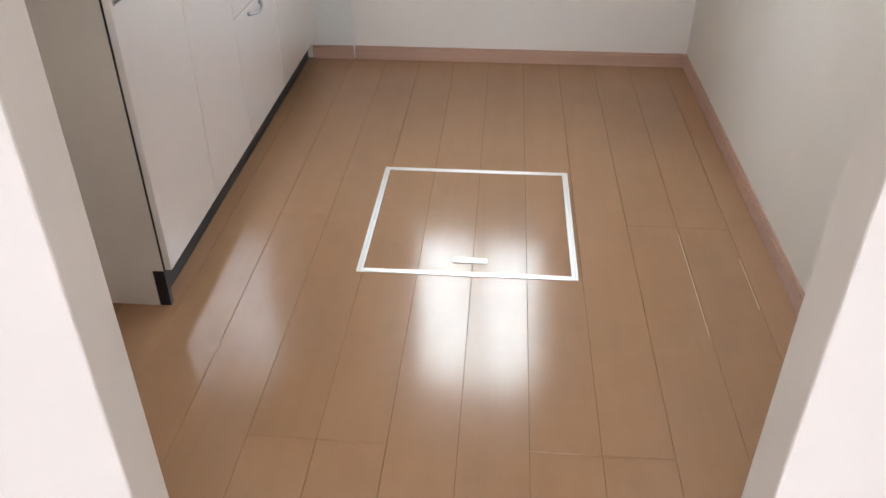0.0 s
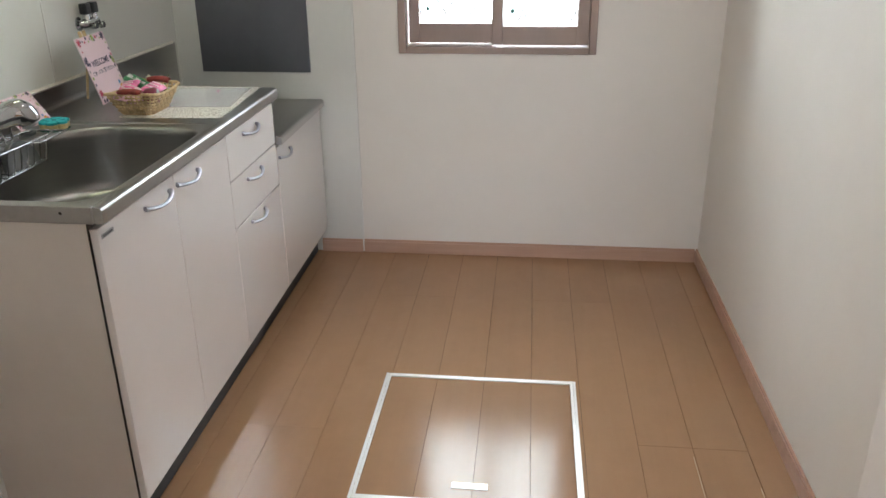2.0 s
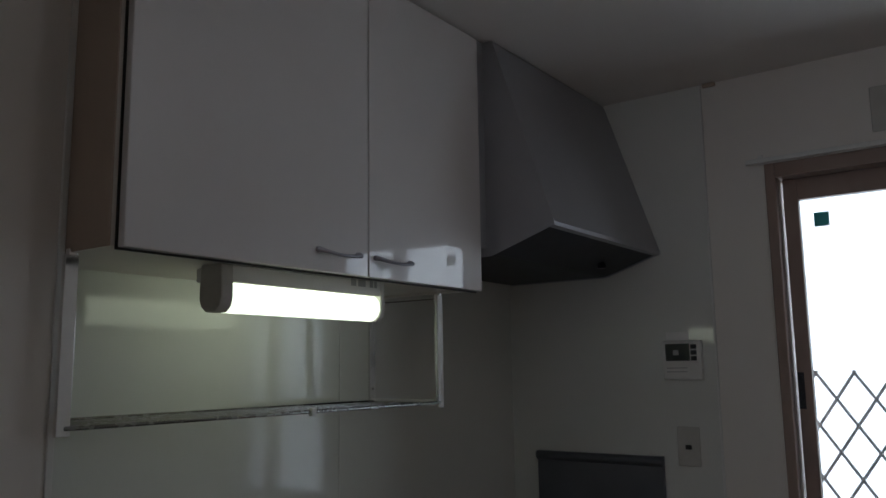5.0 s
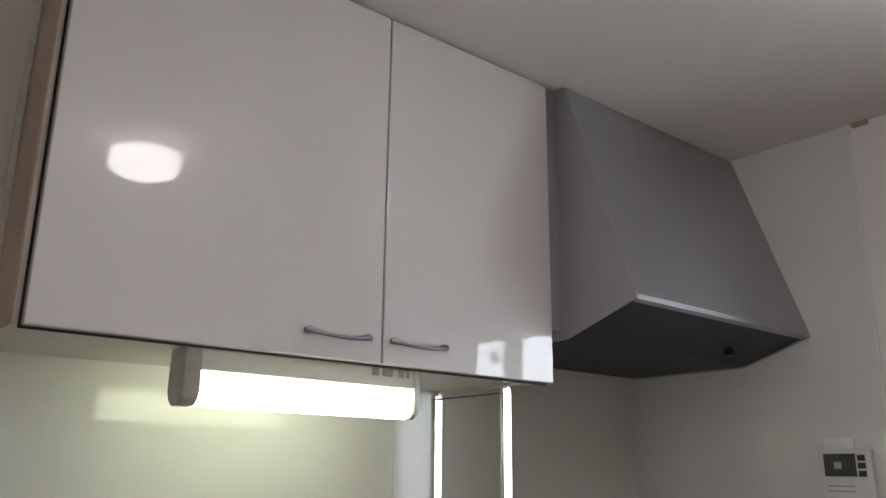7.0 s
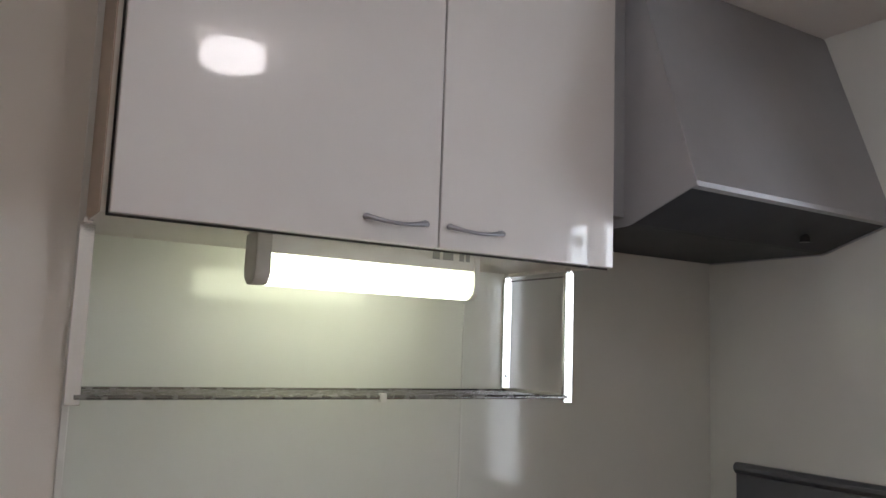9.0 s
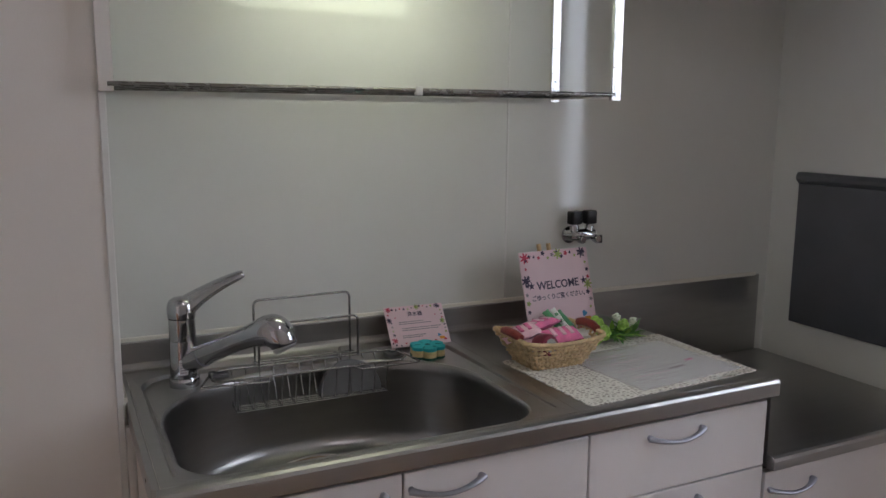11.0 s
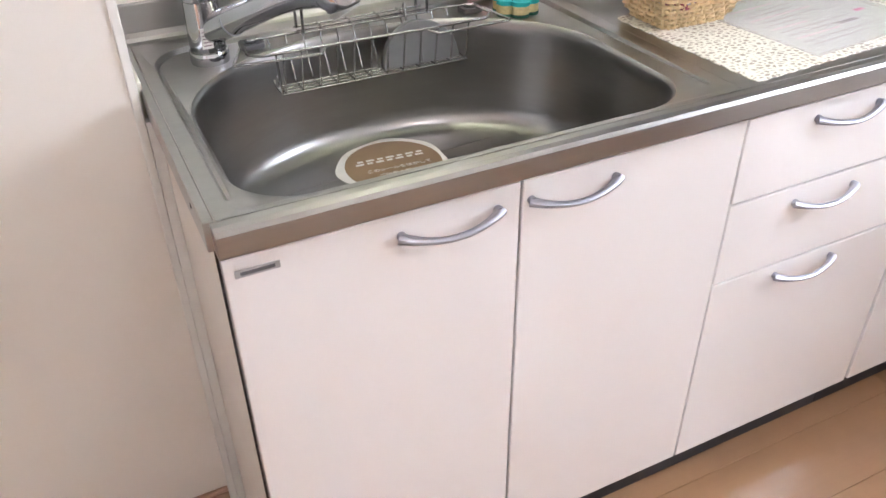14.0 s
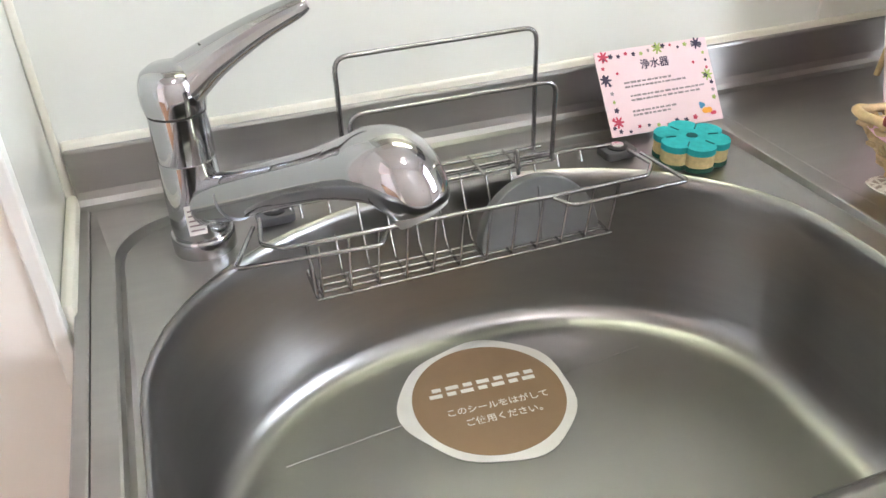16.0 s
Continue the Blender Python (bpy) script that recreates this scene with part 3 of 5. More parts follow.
endcap = [(0.172, 1.7285), (0.234, 1.7285), (0.236, 1.662), (0.231, 1.645), (0.217, 1.634), (0.189, 1.634), (0.174, 1.645), (0.168, 1.662)]
under(tube_lamp, "end_cap", prism(endcap, "y", 0.264, 0.294, 0.003), BEIGE_PLASTIC, "beige-grey end cap")
under(tube_lamp, "end_cap", prism(endcap, "y", 0.738, 0.752, 0.003), WHITE_PLASTIC, "white end cap")
tubes = [(0.2 + 0.031 * math.cos(radians(a)), 1.665 + 0.031 * math.sin(radians(a))) for a in range(0, 360, 15)]
under(tube_lamp, "diffuser", prism(tubes, "y", 0.2945, 0.7375), TUBE, "glowing white tube cover")
for y0, y1 in ((0.635, 0.652), (0.66, 0.685), (0.7, 0.712), (0.716, 0.726)):
    under(tube_lamp, "mark", box(0.2322, 0.2328, y0, y1, 1.712, 1.728), GREY_PLASTIC, "small grey printed mark", smooth=0)

ceiling_lamp = thing("ceiling_lamp", (1.34, 0.465, CEIL), "round white ceiling lamp, switched on", "lamp")
under(ceiling_lamp, "base", lathe([(0.08, 0), (0.08, -0.016), (0.076, -0.02)], (1.34, 0.465, CEIL - 0.001), 40), WHITE_PLASTIC)
under(ceiling_lamp, "diffuser", lathe([(0.09, -0.0205), (0.096, -0.028), (0.098, -0.06), (0.092, -0.074), (0.072, -0.084), (0.03, -0.089), (0.006, -0.0895)], (1.34, 0.465, CEIL), 40), LAMP, "glowing white diffuser")

# ---------------------------------------------------------------- hanging dish shelf
shelf = thing("hanging_shelf", (0.1, 0.52, 1.42), "hanging steel wire dish shelf below the wall cabinet", "shelf")
for y in (-0.012, 1.036):
    for x in (WEST + 0.006, 0.19):
        under(shelf, "bracket", join(box(x - 0.002, x + 0.002, y - 0.012, y + 0.012, 1.417, 1.717, 0.0008), box(x - 0.008, x - 0.002, y - 0.012, y - 0.010, 1.417, 1.717), box(x - 0.006, x + 0.006, y - 0.008, y + 0.008, 1.717, 1.7285, 0.002)), POLISHED, "bright flat metal hanger strip")
    under(shelf, "end_rail", box(WEST + 0.008, 0.188, y - 0.003, y + 0.003, 1.422, 1.438, 0.001), ALU)
for x in (0.19, WEST + 0.012):
    under(shelf, "rail", tube([(x, -0.01, 1.430), (x, 1.034, 1.430)], 0.0045), RACK_STEEL)
for i in range(11):
    x = WEST + 0.032 + i * 0.0198
    under(shelf, "wire", tube([(x, -0.01, 1.429), (x, 1.034, 1.429)], 0.0022, 6), RACK_STEEL)
under(shelf, "clip", box(0.186, 0.199, 0.548, 0.562, 1.420, 1.438, 0.002), WHITE_PLASTIC, "small white clip")
for y in (-0.012, 1.036):
    under(shelf, "tie_wire", tube([(WEST + 0.01, y, 1.709), (0.186, y, 1.709)], 0.002, 8), RACK_STEEL, "thin wire tie between two hangers")
for z in (1.466, 1.664):
    under(shelf, "hole", lathe([(0.003, 0), (0.003, 0.0006)], (WEST + 0.0083, 1.036, z), 12, "x"), SEAM, "small dark screw hole")

# ---------------------------------------------------------------- materials of the small things
def matte(name, color, rough=0.6, span=0.12, scale=40):
    lo = tuple(c * (1 - span) for c in color)
    hi = tuple(min(1, c * (1 + span)) for c in color)
    return noisy(material(name, rough=rough), (lo, hi), (scale, scale, scale))


PINK_CARD = matte("pink_card", (0.78, 0.58, 0.62), 0.55, 0.03, 8)
CARD_WHITE = matte("card_white", (0.80, 0.78, 0.76), 0.5, 0.03, 12)
INK_DARK = matte("ink_dark", (0.05, 0.03, 0.07), 0.6)
INK_RED = matte("ink_red", (0.55, 0.05, 0.10), 0.6)
INK_GREEN = matte("ink_green", (0.35, 0.42, 0.12), 0.6)
INK_ORANGE = matte("ink_orange", (0.80, 0.34, 0.04), 0.6)
INK_BLUE = matte("ink_blue", (0.08, 0.28, 0.52), 0.6)
INK_GREY = matte("ink_grey", (0.30, 0.24, 0.26), 0.6)
TEAL = noisy(matte("teal_foam", (0.02, 0.40, 0.42), 0.9, 0.12, 120), None, (1, 1, 1), bump=0.5, bump_scale=(700, 700, 700), bump_dist=0.001)
YELLOW_FOAM = noisy(matte("yellow_foam", (0.60, 0.48, 0.24), 0.9, 0.15, 200), None, (1, 1, 1), bump=0.6, bump_scale=(600, 600, 600), bump_dist=0.001)
GREEN_SCRUB = noisy(matte("green_scrub", (0.02, 0.09, 0.06), 0.95, 0.3, 300), None, (1, 1, 1), bump=0.8, bump_scale=(900, 900, 900), bump_dist=0.001)
WICKER = matte("wicker", (0.62, 0.45, 0.25), 0.55, 0.22, 60)
GRIP = matte("red_brown_grip", (0.26, 0.035, 0.03), 0.4, 0.2, 60)
PACK_PINK = matte("pink_wrapper", (0.85, 0.22, 0.42), 0.25, 0.2, 30)
PACK_PALE = matte("pale_pink_wrapper", (0.86, 0.55, 0.64), 0.25, 0.1, 30)
PACK_GREEN = matte("green_wrapper", (0.10, 0.32, 0.16), 0.3, 0.15, 40)
PACK_WHITE = matte("white_wrapper", (0.80, 0.80, 0.78), 0.3, 0.05, 40)
MAROON = matte("maroon_wrapper", (0.22, 0.02, 0.05), 0.3, 0.2, 40)
LEAF = matte("artificial_leaf", (0.09, 0.26, 0.05), 0.5, 0.4, 60)
LIME = matte("lime_blossom", (0.36, 0.60, 0.12), 0.6, 0.25, 90)
PETAL = matte("cream_petal", (0.72, 0.74, 0.62), 0.6, 0.1, 90)
SEAL_TAN = noisy(material("seal_tan", rough=0.4), ((0.27, 0.175, 0.10), (0.33, 0.215, 0.125)), (9, 9, 9), rough_span=(0.35, 0.5))
SEAL_WHITE = matte("seal_white", (0.80, 0.78, 0.75), 0.5, 0.03, 30)
STICKER = matte("teal_sticker", (0.05, 0.40, 0.41), 0.5, 0.1, 40)
SCREEN = material("dark_screen", (0.015, 0.018, 0.022), 0.15)
GRILLE = matte("grille_grey", (0.72, 0.74, 0.76), 0.5, 0.1, 20)
CLEAR = material("clear_sheet", (0.86, 0.86, 0.86), 0.12, 0.0, Alpha=0.30)


def lace():
    m = material("lace_mat", rough=0.85)
    b = m.node_tree.nodes["Principled BSDF"]
    v = node(m, "ShaderNodeTexVoronoi", Scale=1.0)
    v.feature = "DISTANCE_TO_EDGE"
    link(m, mapped(m, (120, 90, 90)), v.inputs["Vector"])
    n = node(m, "ShaderNodeTexNoise", Scale=1.0, Detail=3.0)
    link(m, mapped(m, (60, 60, 60)), n.inputs["Vector"])
    mul = node(m, "ShaderNodeMath")
    mul.operation = "MULTIPLY"
    link(m, v.outputs["Distance"], mul.inputs[0])
    link(m, n.outputs["Fac"], mul.inputs[1])
    link(m, ramp(m, mul.outputs[0], [(0.05, (0.80, 0.77, 0.70)), (0.16, (0.40, 0.35, 0.30))]), b.inputs["Base Color"])
    bp = node(m, "ShaderNodeBump", Strength=0.6, Distance=0.002)
    bp.invert = True
    link(m, v.outputs["Distance"], bp.inputs["Height"])
    link(m, bp.outputs["Normal"], b.inputs["Normal"])
    return m


LACE = lace()
RUBBER = matte("rubber_grey", (0.10, 0.10, 0.105), 0.55)
DISC_GREY = matte("disc_grey", (0.145, 0.145, 0.145), 0.5, 0.08, 30)


class Sheet:
    """A flat sheet in space: places on it are given in metres right and up from its lower left corner."""
    def __init__(self, origin, right, up):
        self.o, self.r, self.u = Vector(origin), Vector(right).normalized(), Vector(up)
        self.u = (self.u - self.r * self.u.dot(self.r)).normalized()
        self.n = self.r.cross(self.u)

    def matrix(self, a, b, lift=0.0005):
        p = self.o + self.r * a + self.u * b + self.n * lift
        return Matrix(((self.r.x, self.u.x, self.n.x, p.x), (self.r.y, self.u.y, self.n.y, p.y), (self.r.z, self.u.z, self.n.z, p.z), (0, 0, 0, 1)))

    def placed(self, bm, a=0, b=0, lift=0.0005):
        bm.transform(self.matrix(a, b, lift))
        return bm


def words(parent, sheet, text, size, a, b, mat, lift=0.0006, name="lettering", bold=0.0, align="CENTER", slant=0.0):
    """Raised print: letters of the built-in font as a thin mesh on a sheet."""
    cu = bpy.data.curves.new("words", "FONT")
    cu.body, cu.size, cu.align_x, cu.extrude, cu.offset, cu.shear = text, size, align, 0.0001, bold, slant
    cu.resolution_u = 3
    tmp = new("words", cu)
    bpy.context.view_layer.update()
    me = bpy.data.meshes.new_from_object(tmp.evaluated_get(bpy.context.evaluated_depsgraph_get()))
    bpy.data.objects.remove(tmp)
    bpy.data.curves.remove(cu)
    bm = bmesh.new()
    bm.from_mesh(me)
    bpy.data.meshes.remove(me)
    return under(parent, name, sheet.placed(bm, a, b, lift), mat, smooth=0)


def blossom(r, petals=6, depth=0.35, h=0.0004):
    n = petals * 8
    return prism([(r * (1 - depth * (0.5 - 0.5 * math.cos(petals * k))) * math.cos(k), r * (1 - depth * (0.5 - 0.5 * math.cos(petals * k))) * math.sin(k)) for k in (2 * math.pi * i / n for i in range(n))], "z", 0, h)


def star(r, h=0.0004):
    return prism([((r if i % 2 == 0 else r * 0.42) * math.sin(math.pi * i / 5), (r if i % 2 == 0 else r * 0.42) * math.cos(math.pi * i / 5)) for i in range(10)], "z", 0, h)


def bar(w, h):
    return box(-w / 2, w / 2, -h / 2, h / 2, 0, 0.0003)


def flower_border(parent, sheet, w, h, k, seed):
    """Printed flowers and dots round the edge of a card, with a small bird at the lower right."""
    rnd = random.Random(seed)
    mats = (INK_DARK, INK_DARK, INK_RED, INK_DARK, INK_GREEN, INK_GREY)
    def put(bm, a, b, mat, name):
        under(parent, name, sheet.placed(bm, a, b), mat, smooth=0)
    for a, b, mat in ((0.07 * w, 0.93 * h, INK_RED), (0.90 * w, 0.94 * h, INK_DARK), (0.05 * w, 0.66 * h, INK_DARK), (0.08 * w, 0.16 * h, INK_RED), (0.55 * w, 0.95 * h, INK_GREEN), (0.94 * w, 0.55 * h, INK_GREEN)):
        put(blossom(0.055 * k, 7, 0.6), a, b, mat, "printed_flower")
    side = [(i / 15 * w, rnd.uniform(0.91, 0.98) * h) for i in range(2, 15)] + [(rnd.uniform(0.03, 0.09) * w, i / 10 * h) for i in range(1, 10)]
    side += [(rnd.uniform(0.92, 0.97) * w, i / 11 * h) for i in range(3, 11)] + [(i / 12 * w, rnd.uniform(0.03, 0.08) * h) for i in range(1, 10)]
    for i, (a, b) in enumerate(side):
        put(blossom(rnd.uniform(0.014, 0.026) * k, 5, 0.4), a, b, mats[i % 6], "printed_dot")
    put(blossom(0.05 * k, 2, 0.55), 0.87 * w, 0.13 * h, INK_ORANGE, "printed_bird")
    put(blossom(0.032 * k, 3, 0.3), 0.83 * w, 0.20 * h, INK_BLUE, "printed_bird")
    put(blossom(0.03 * k, 2, 0.5), 0.92 * w, 0.09 * h, INK_RED, "printed_bird")


# ---------------------------------------------------------------- mixer tap
TX, TY, DECK = 0.066, 0.107, TOP - 0.0066
tap = thing("mixer_tap", (TX, TY, DECK), "chrome single-lever kitchen mixer tap", "tap")
under(tap, "base_ring", lathe([(0.0285, 0), (0.029, 0.0015), (0.029, 0.0175), (0.0282, 0.0188), (0.026, 0.019)], (TX, TY, DECK), 40), CHROME)
under(tap, "body", lathe([(0.0258, 0.015), (0.0265, 0.03), (0.0262, 0.06), (0.0255, 0.093), (0.0248, 0.0935), (0.0255, 0.095), (0.0252, 0.136)], (TX, TY, DECK), 40), CHROME)
under(tap, "seam_ring", lathe([(0.0245, 0.136), (0.0245, 0.1385)], (TX, TY, DECK), 40), SEAM, "dark seam")
tip = Vector((0.081, 0.226, 1.071))
dome_top = Vector((TX - 0.002, TY, 1.020))
under(tap, "lever", join(lathe([(0.0262, 0.1385), (0.0275, 0.147), (0.0275, 0.155), (0.026, 0.165), (0.0225, 0.172), (0.015, 0.177), (0.004, 0.1785)], (TX, TY, DECK), 40),
      smooth_tube([dome_top + Vector((0.002, -0.006, -0.020)), dome_top + (tip - dome_top) * 0.14 - Vector((0, 0, 0.010)), dome_top + (tip - dome_top) * 0.35 - Vector((0, 0, 0.004)), dome_top + (tip - dome_top) * 0.65, dome_top + (tip - dome_top) * 0.92, tip],
           [0.0240, 0.0240, 0.0195, 0.0150, 0.0115, 0.0080], 24, flat=0.72)), CHROME, smooth=1.0)
under(tap, "mark", lathe([(0.004, 0), (0.004, 0.0006)], (TX + 0.001, TY + 0.032, 1.0435), 14), SEAM, "small dark mark")
head = Vector((0.240, 0.236, 0.993))
root = Vector((TX + 0.008, TY + 0.008, 0.903))
way = (head - root)
lift = Vector((0, 0, 0.003))
under(tap, "spout", smooth_tube([root, root + way * 0.12 + lift * 0.2, root + way * 0.30 + lift * 0.5, root + way * 0.50 + lift * 0.8, root + way * 0.68 + lift, root + way * 0.82 + lift * 0.8], [0.0235, 0.0225, 0.0210, 0.0200, 0.0203, 0.0228], 32), CHROME, smooth=1.0)
down = Vector((0.30, 0.26, -0.62)).normalized()
pts = [root + way * 0.80 + lift * 0.8, root + way * 0.90 + lift * 0.5, root + way * 0.99, head + way.normalized() * 0.012 + down * 0.006, head + way.normalized() * 0.016 + down * 0.024, head + way.normalized() * 0.014 + down * 0.036]
under(tap, "spray_head", smooth_tube(pts, [0.0222, 0.0258, 0.0292, 0.0300, 0.0275, 0.0235], 36), CHROME, smooth=1.2)
e = head + way.normalized() * 0.014 + down * 0.036
under(tap, "nozzle", tube([e, e + down * 0.008], [0.0225, 0.020], 28), GREY_PLASTIC, "pale grey spray nozzle")
under(tap, "switch", tube([head + Vector((0.024, 0.022, 0.006)), head + Vector((0.033, 0.031, 0.003))], [0.008, 0.007], 16), CHROME)
q = root + way * 0.2
under(tap, "ring", tube([q, q + way.normalized() * 0.003], 0.0222, 28), SATIN, "fine ring at the spout joint")
under(tap, "sticker", box(TX + 0.0262, TX + 0.0268, TY - 0.012, TY + 0.004, DECK + 0.028, DECK + 0.058), CARD_WHITE, "small white instruction sticker", smooth=0)
for i in range(5):
    under(tap, "sticker_line", box(TX + 0.0268, TX + 0.0271, TY - 0.010, TY + 0.002, DECK + 0.032 + i * 0.005, DECK + 0.0335 + i * 0.005), INK_GREY, smooth=0)

# ---------------------------------------------------------------- wire caddy on the sink edge
caddy = thing("sink_caddy", (0.09, 0.36, 0.80), "stainless wire caddy hung at the back of the sink", "rack")
W = 0.0021
def wire(name, pts, r=W, bend=0.01, parent=caddy):
    return under(parent, name, tube(rounded(pts, bend), r, 8), WIRE, smooth=1.0)

wire("back_loop", [(0.029, 0.255, 0.868), (0.026, 0.255, 1.001), (0.028, 0.464, 1.003), (0.030, 0.464, 0.868)], 0.0025, 0.014)
wire("front_loop", [(0.062, 0.256, 0.868), (0.064, 0.256, 0.958), (0.064, 0.470, 0.958), (0.062, 0.470, 0.868)], 0.0025, 0.014)
for y in (0.29, 0.34, 0.39, 0.43):
    wire("cross_wire", [(0.024, y, 0.871), (0.070, y, 0.871)], 0.0014)
for x in (0.028, 0.045, 0.062):
    wire("floor_wire", [(x, 0.250, 0.8695), (x, 0.474, 0.8695)], 0.0018)
wire("front_rail", [(0.060, 0.160, 0.866), (0.107, 0.154, 0.867), (0.123, 0.172, 0.8675), (0.127, 0.34, 0.8675), (0.131, 0.43, 0.8675), (0.130, 0.545, 0.8675), (0.110, 0.563, 0.868), (0.070, 0.560, 0.866)], 0.0024, 0.006)
wire("side_loop", [(0.070, 0.152, 0.8645), (0.136, 0.126, 0.865), (0.146, 0.257, 0.864), (0.128, 0.268, 0.8665)], 0.0022, 0.006)
wire("side_loop", [(0.078, 0.570, 0.8645), (0.152, 0.579, 0.865), (0.150, 0.450, 0.864), (0.133, 0.437, 0.8665)], 0.0022, 0.006)
wire("back_rail", [(0.046, 0.172, 0.866), (0.0445, 0.20, 0.866), (0.0445, 0.51, 0.866), (0.050, 0.55, 0.866)], 0.0022)
for x, y in ((0.042, 0.177), (0.052, 0.556)):
    pad = under(caddy, "pad", prism([(a, b) for a, b, _ in rrect(x - 0.015, x + 0.015, y - 0.019, y + 0.019, (0.007,) * 4, 0, 5)], "z", DECK + 0.0005, DECK + 0.0095, 0.0012), RUBBER, "dark grey rubber pad")
    under(pad, "collar", lathe([(0.0115, 0), (0.0115, 0.002), (0.0095, 0.0026)], (x, y, DECK + 0.0095), 22), BLACK, "black rubber collar")
    under(pad, "stud", lathe([(0.0075, 0), (0.007, 0.0038), (0.004, 0.0046)], (x, y, DECK + 0.0095), 18), POLISHED)
BZ = 0.800
for i in range(12):
    y = 0.202 + i * 0.0283
    wire("basket_wire", [(0.0445, y, 0.866), (0.078, y, BZ + 0.002), (0.117, y, BZ), (0.129, y, 0.866)], 0.0014, 0.006)
for x, z in ((0.083, BZ - 0.001), (0.095, BZ - 0.001), (0.106, BZ - 0.001), (0.118, BZ - 0.0005)):
    wire("basket_rail", [(x, 0.196, z), (x, 0.516, z)], 0.0015)
wire("end_wire", [(0.0445, 0.192, 0.866), (0.078, 0.197, BZ), (0.117, 0.197, BZ), (0.125, 0.192, 0.866)], 0.0018, 0.006)
wire("hook", [(0.066, 0.428, 0.871), (0.060, 0.428, 0.886), (0.066, 0.428, 0.892), (0.070, 0.428, 0.864)], 0.002, 0.005)

disc = thing("plug_cover", (0.10, 0.428, BZ), "grey plastic drain cover standing in the caddy", "drain cover")
lean = pose(0.106, 0.440, BZ + 0.001, 0, -12, 0)
bm = prism([(0.068 * math.cos(k), 0.070 * math.sin(k)) for k in (math.pi * i / 40 for i in range(41))], "x", -0.016, 0.0, 0.0015)
bm.transform(lean)
under(disc, "plate", bm, DISC_GREY)
bm = box(0.0, 0.002, -0.0012, 0.0012, 0.002, 0.060, 0.0005)
bm.transform(lean)
under(disc, "rib", bm, DISC_GREY, "raised middle rib")

# ---------------------------------------------------------------- card and sponge
card = thing("info_card", (0.04, 0.62, TOP), "pink card with a printed flower border leaning on the backsplash", "card")
sh = Sheet((0.027, 0.565, TOP + 0.0012), (0.004, 0.147, 0), (-0.058, -0.011, 0.079))
CW, CH = 0.147, 0.0995
sheet_part = under(card, "sheet", sh.placed(box(0, CW, 0, CH, -0.0008, 0), 0, 0, 0), PINK_CARD, smooth=0)
flower_border(card, sh, CW, CH, 0.135, 4)
words(card, sh, "浄水器", 0.0125, CW * 0.5, CH * 0.74, INK_DARK, bold=0.0002)
for b, w, a in ((0.60, 0.40, 0.40), (0.55, 0.52, 0.46), (0.44, 0.62, 0.54), (0.39, 0.60, 0.53), (0.26, 0.36, 0.40), (0.215, 0.32, 0.38)):
    x, rr = a - w / 2, random.Random(int(b * 1000))
    while x < a + w / 2:
        l = rr.uniform(0.015, 0.05)
        under(card, "text_line", sh.placed(bar(CW * l, CH * rr.uniform(0.018, 0.026)), CW * (x + l / 2), CH * b), INK_GREY, smooth=0)
        x += l + rr.uniform(0.006, 0.014)
for a in (0.16, 0.84):
    under(card, "printed_dot", sh.placed(blossom(0.002, 5, 0.4), CW * a, CH * 0.72), INK_RED, smooth=0)

sponge = thing("sponge", (0.085, 0.621, DECK), "flower-shaped sponge with a teal top", "sponge")
SC = (0.090, 0.624)
def flower_slab(r, z0, z1):
    return prism([(SC[0] + r * (0.76 + 0.24 * abs(math.cos(3 * k)) ** 0.6) * math.cos(k + 0.82), SC[1] + r * (0.76 + 0.24 * abs(math.cos(3 * k)) ** 0.6) * math.sin(k + 0.82)) for k in (2 * math.pi * i / 96 for i in range(96))], "z", z0, z1)
under(sponge, "scrub_layer", flower_slab(0.040, DECK, DECK + 0.006), GREEN_SCRUB, "dark green scouring layer")
under(sponge, "foam_layer", flower_slab(0.0395, DECK + 0.006, DECK + 0.020), YELLOW_FOAM, "yellow foam layer")
under(sponge, "top_layer", flower_slab(0.0405, DECK + 0.020, DECK + 0.027), TEAL, "teal foam top")
under(sponge, "hole", lathe([(0.0062, 0), (0.0062, 0.0006)], (SC[0], SC[1], DECK + 0.0269), 20), matte("hole_dark_teal", (0.01, 0.12, 0.13), 0.9))
for i in range(6):
    k = 0.82 + math.pi / 6 + i * math.pi / 3
    c = Vector((SC[0], SC[1], DECK + 0.0272))
    v = Vector((math.cos(k), math.sin(k), 0))
    under(sponge, "notch", tube([c + v * 0.018, c + v * 0.029], 0.0008, 6), matte("hole_dark_teal", (0.01, 0.12, 0.13), 0.9))

# ---------------------------------------------------------------- drain seal in the basin
SZ = FLOOR_Z + 0.0004
seal = thing("drain_seal", (0.172, 0.352, SZ), "round tan paper seal stuck over the sink drain", "sticker")
rnd = random.Random(5)
rim_pts = []
for i in range(60):
    k = 2 * math.pi * i / 60
    wob = 0.0915 + 0.0022 * math.sin(3 * k + 0.4) + 0.0016 * math.sin(7 * k) + 0.0035 * max(0, math.cos(k + 1.75)) ** 8
    rim_pts.append((0.172 + wob * math.cos(k), 0.352 + wob * math.sin(k)))
under(seal, "rim", prism(rim_pts, "z", SZ, SZ + 0.0007), SEAL_WHITE, "wavy white paper rim", smooth=0)
under(seal, "disc", lathe([(0.081, 0), (0.081, 0.0003)], (0.172, 0.352, SZ + 0.0008), 64), SEAL_TAN, smooth=0)
seal_sheet = Sheet((0.172, 0.352, SZ + 0.0011), (0.08, 0.9968, 0), (-0.9968, 0.08, 0))
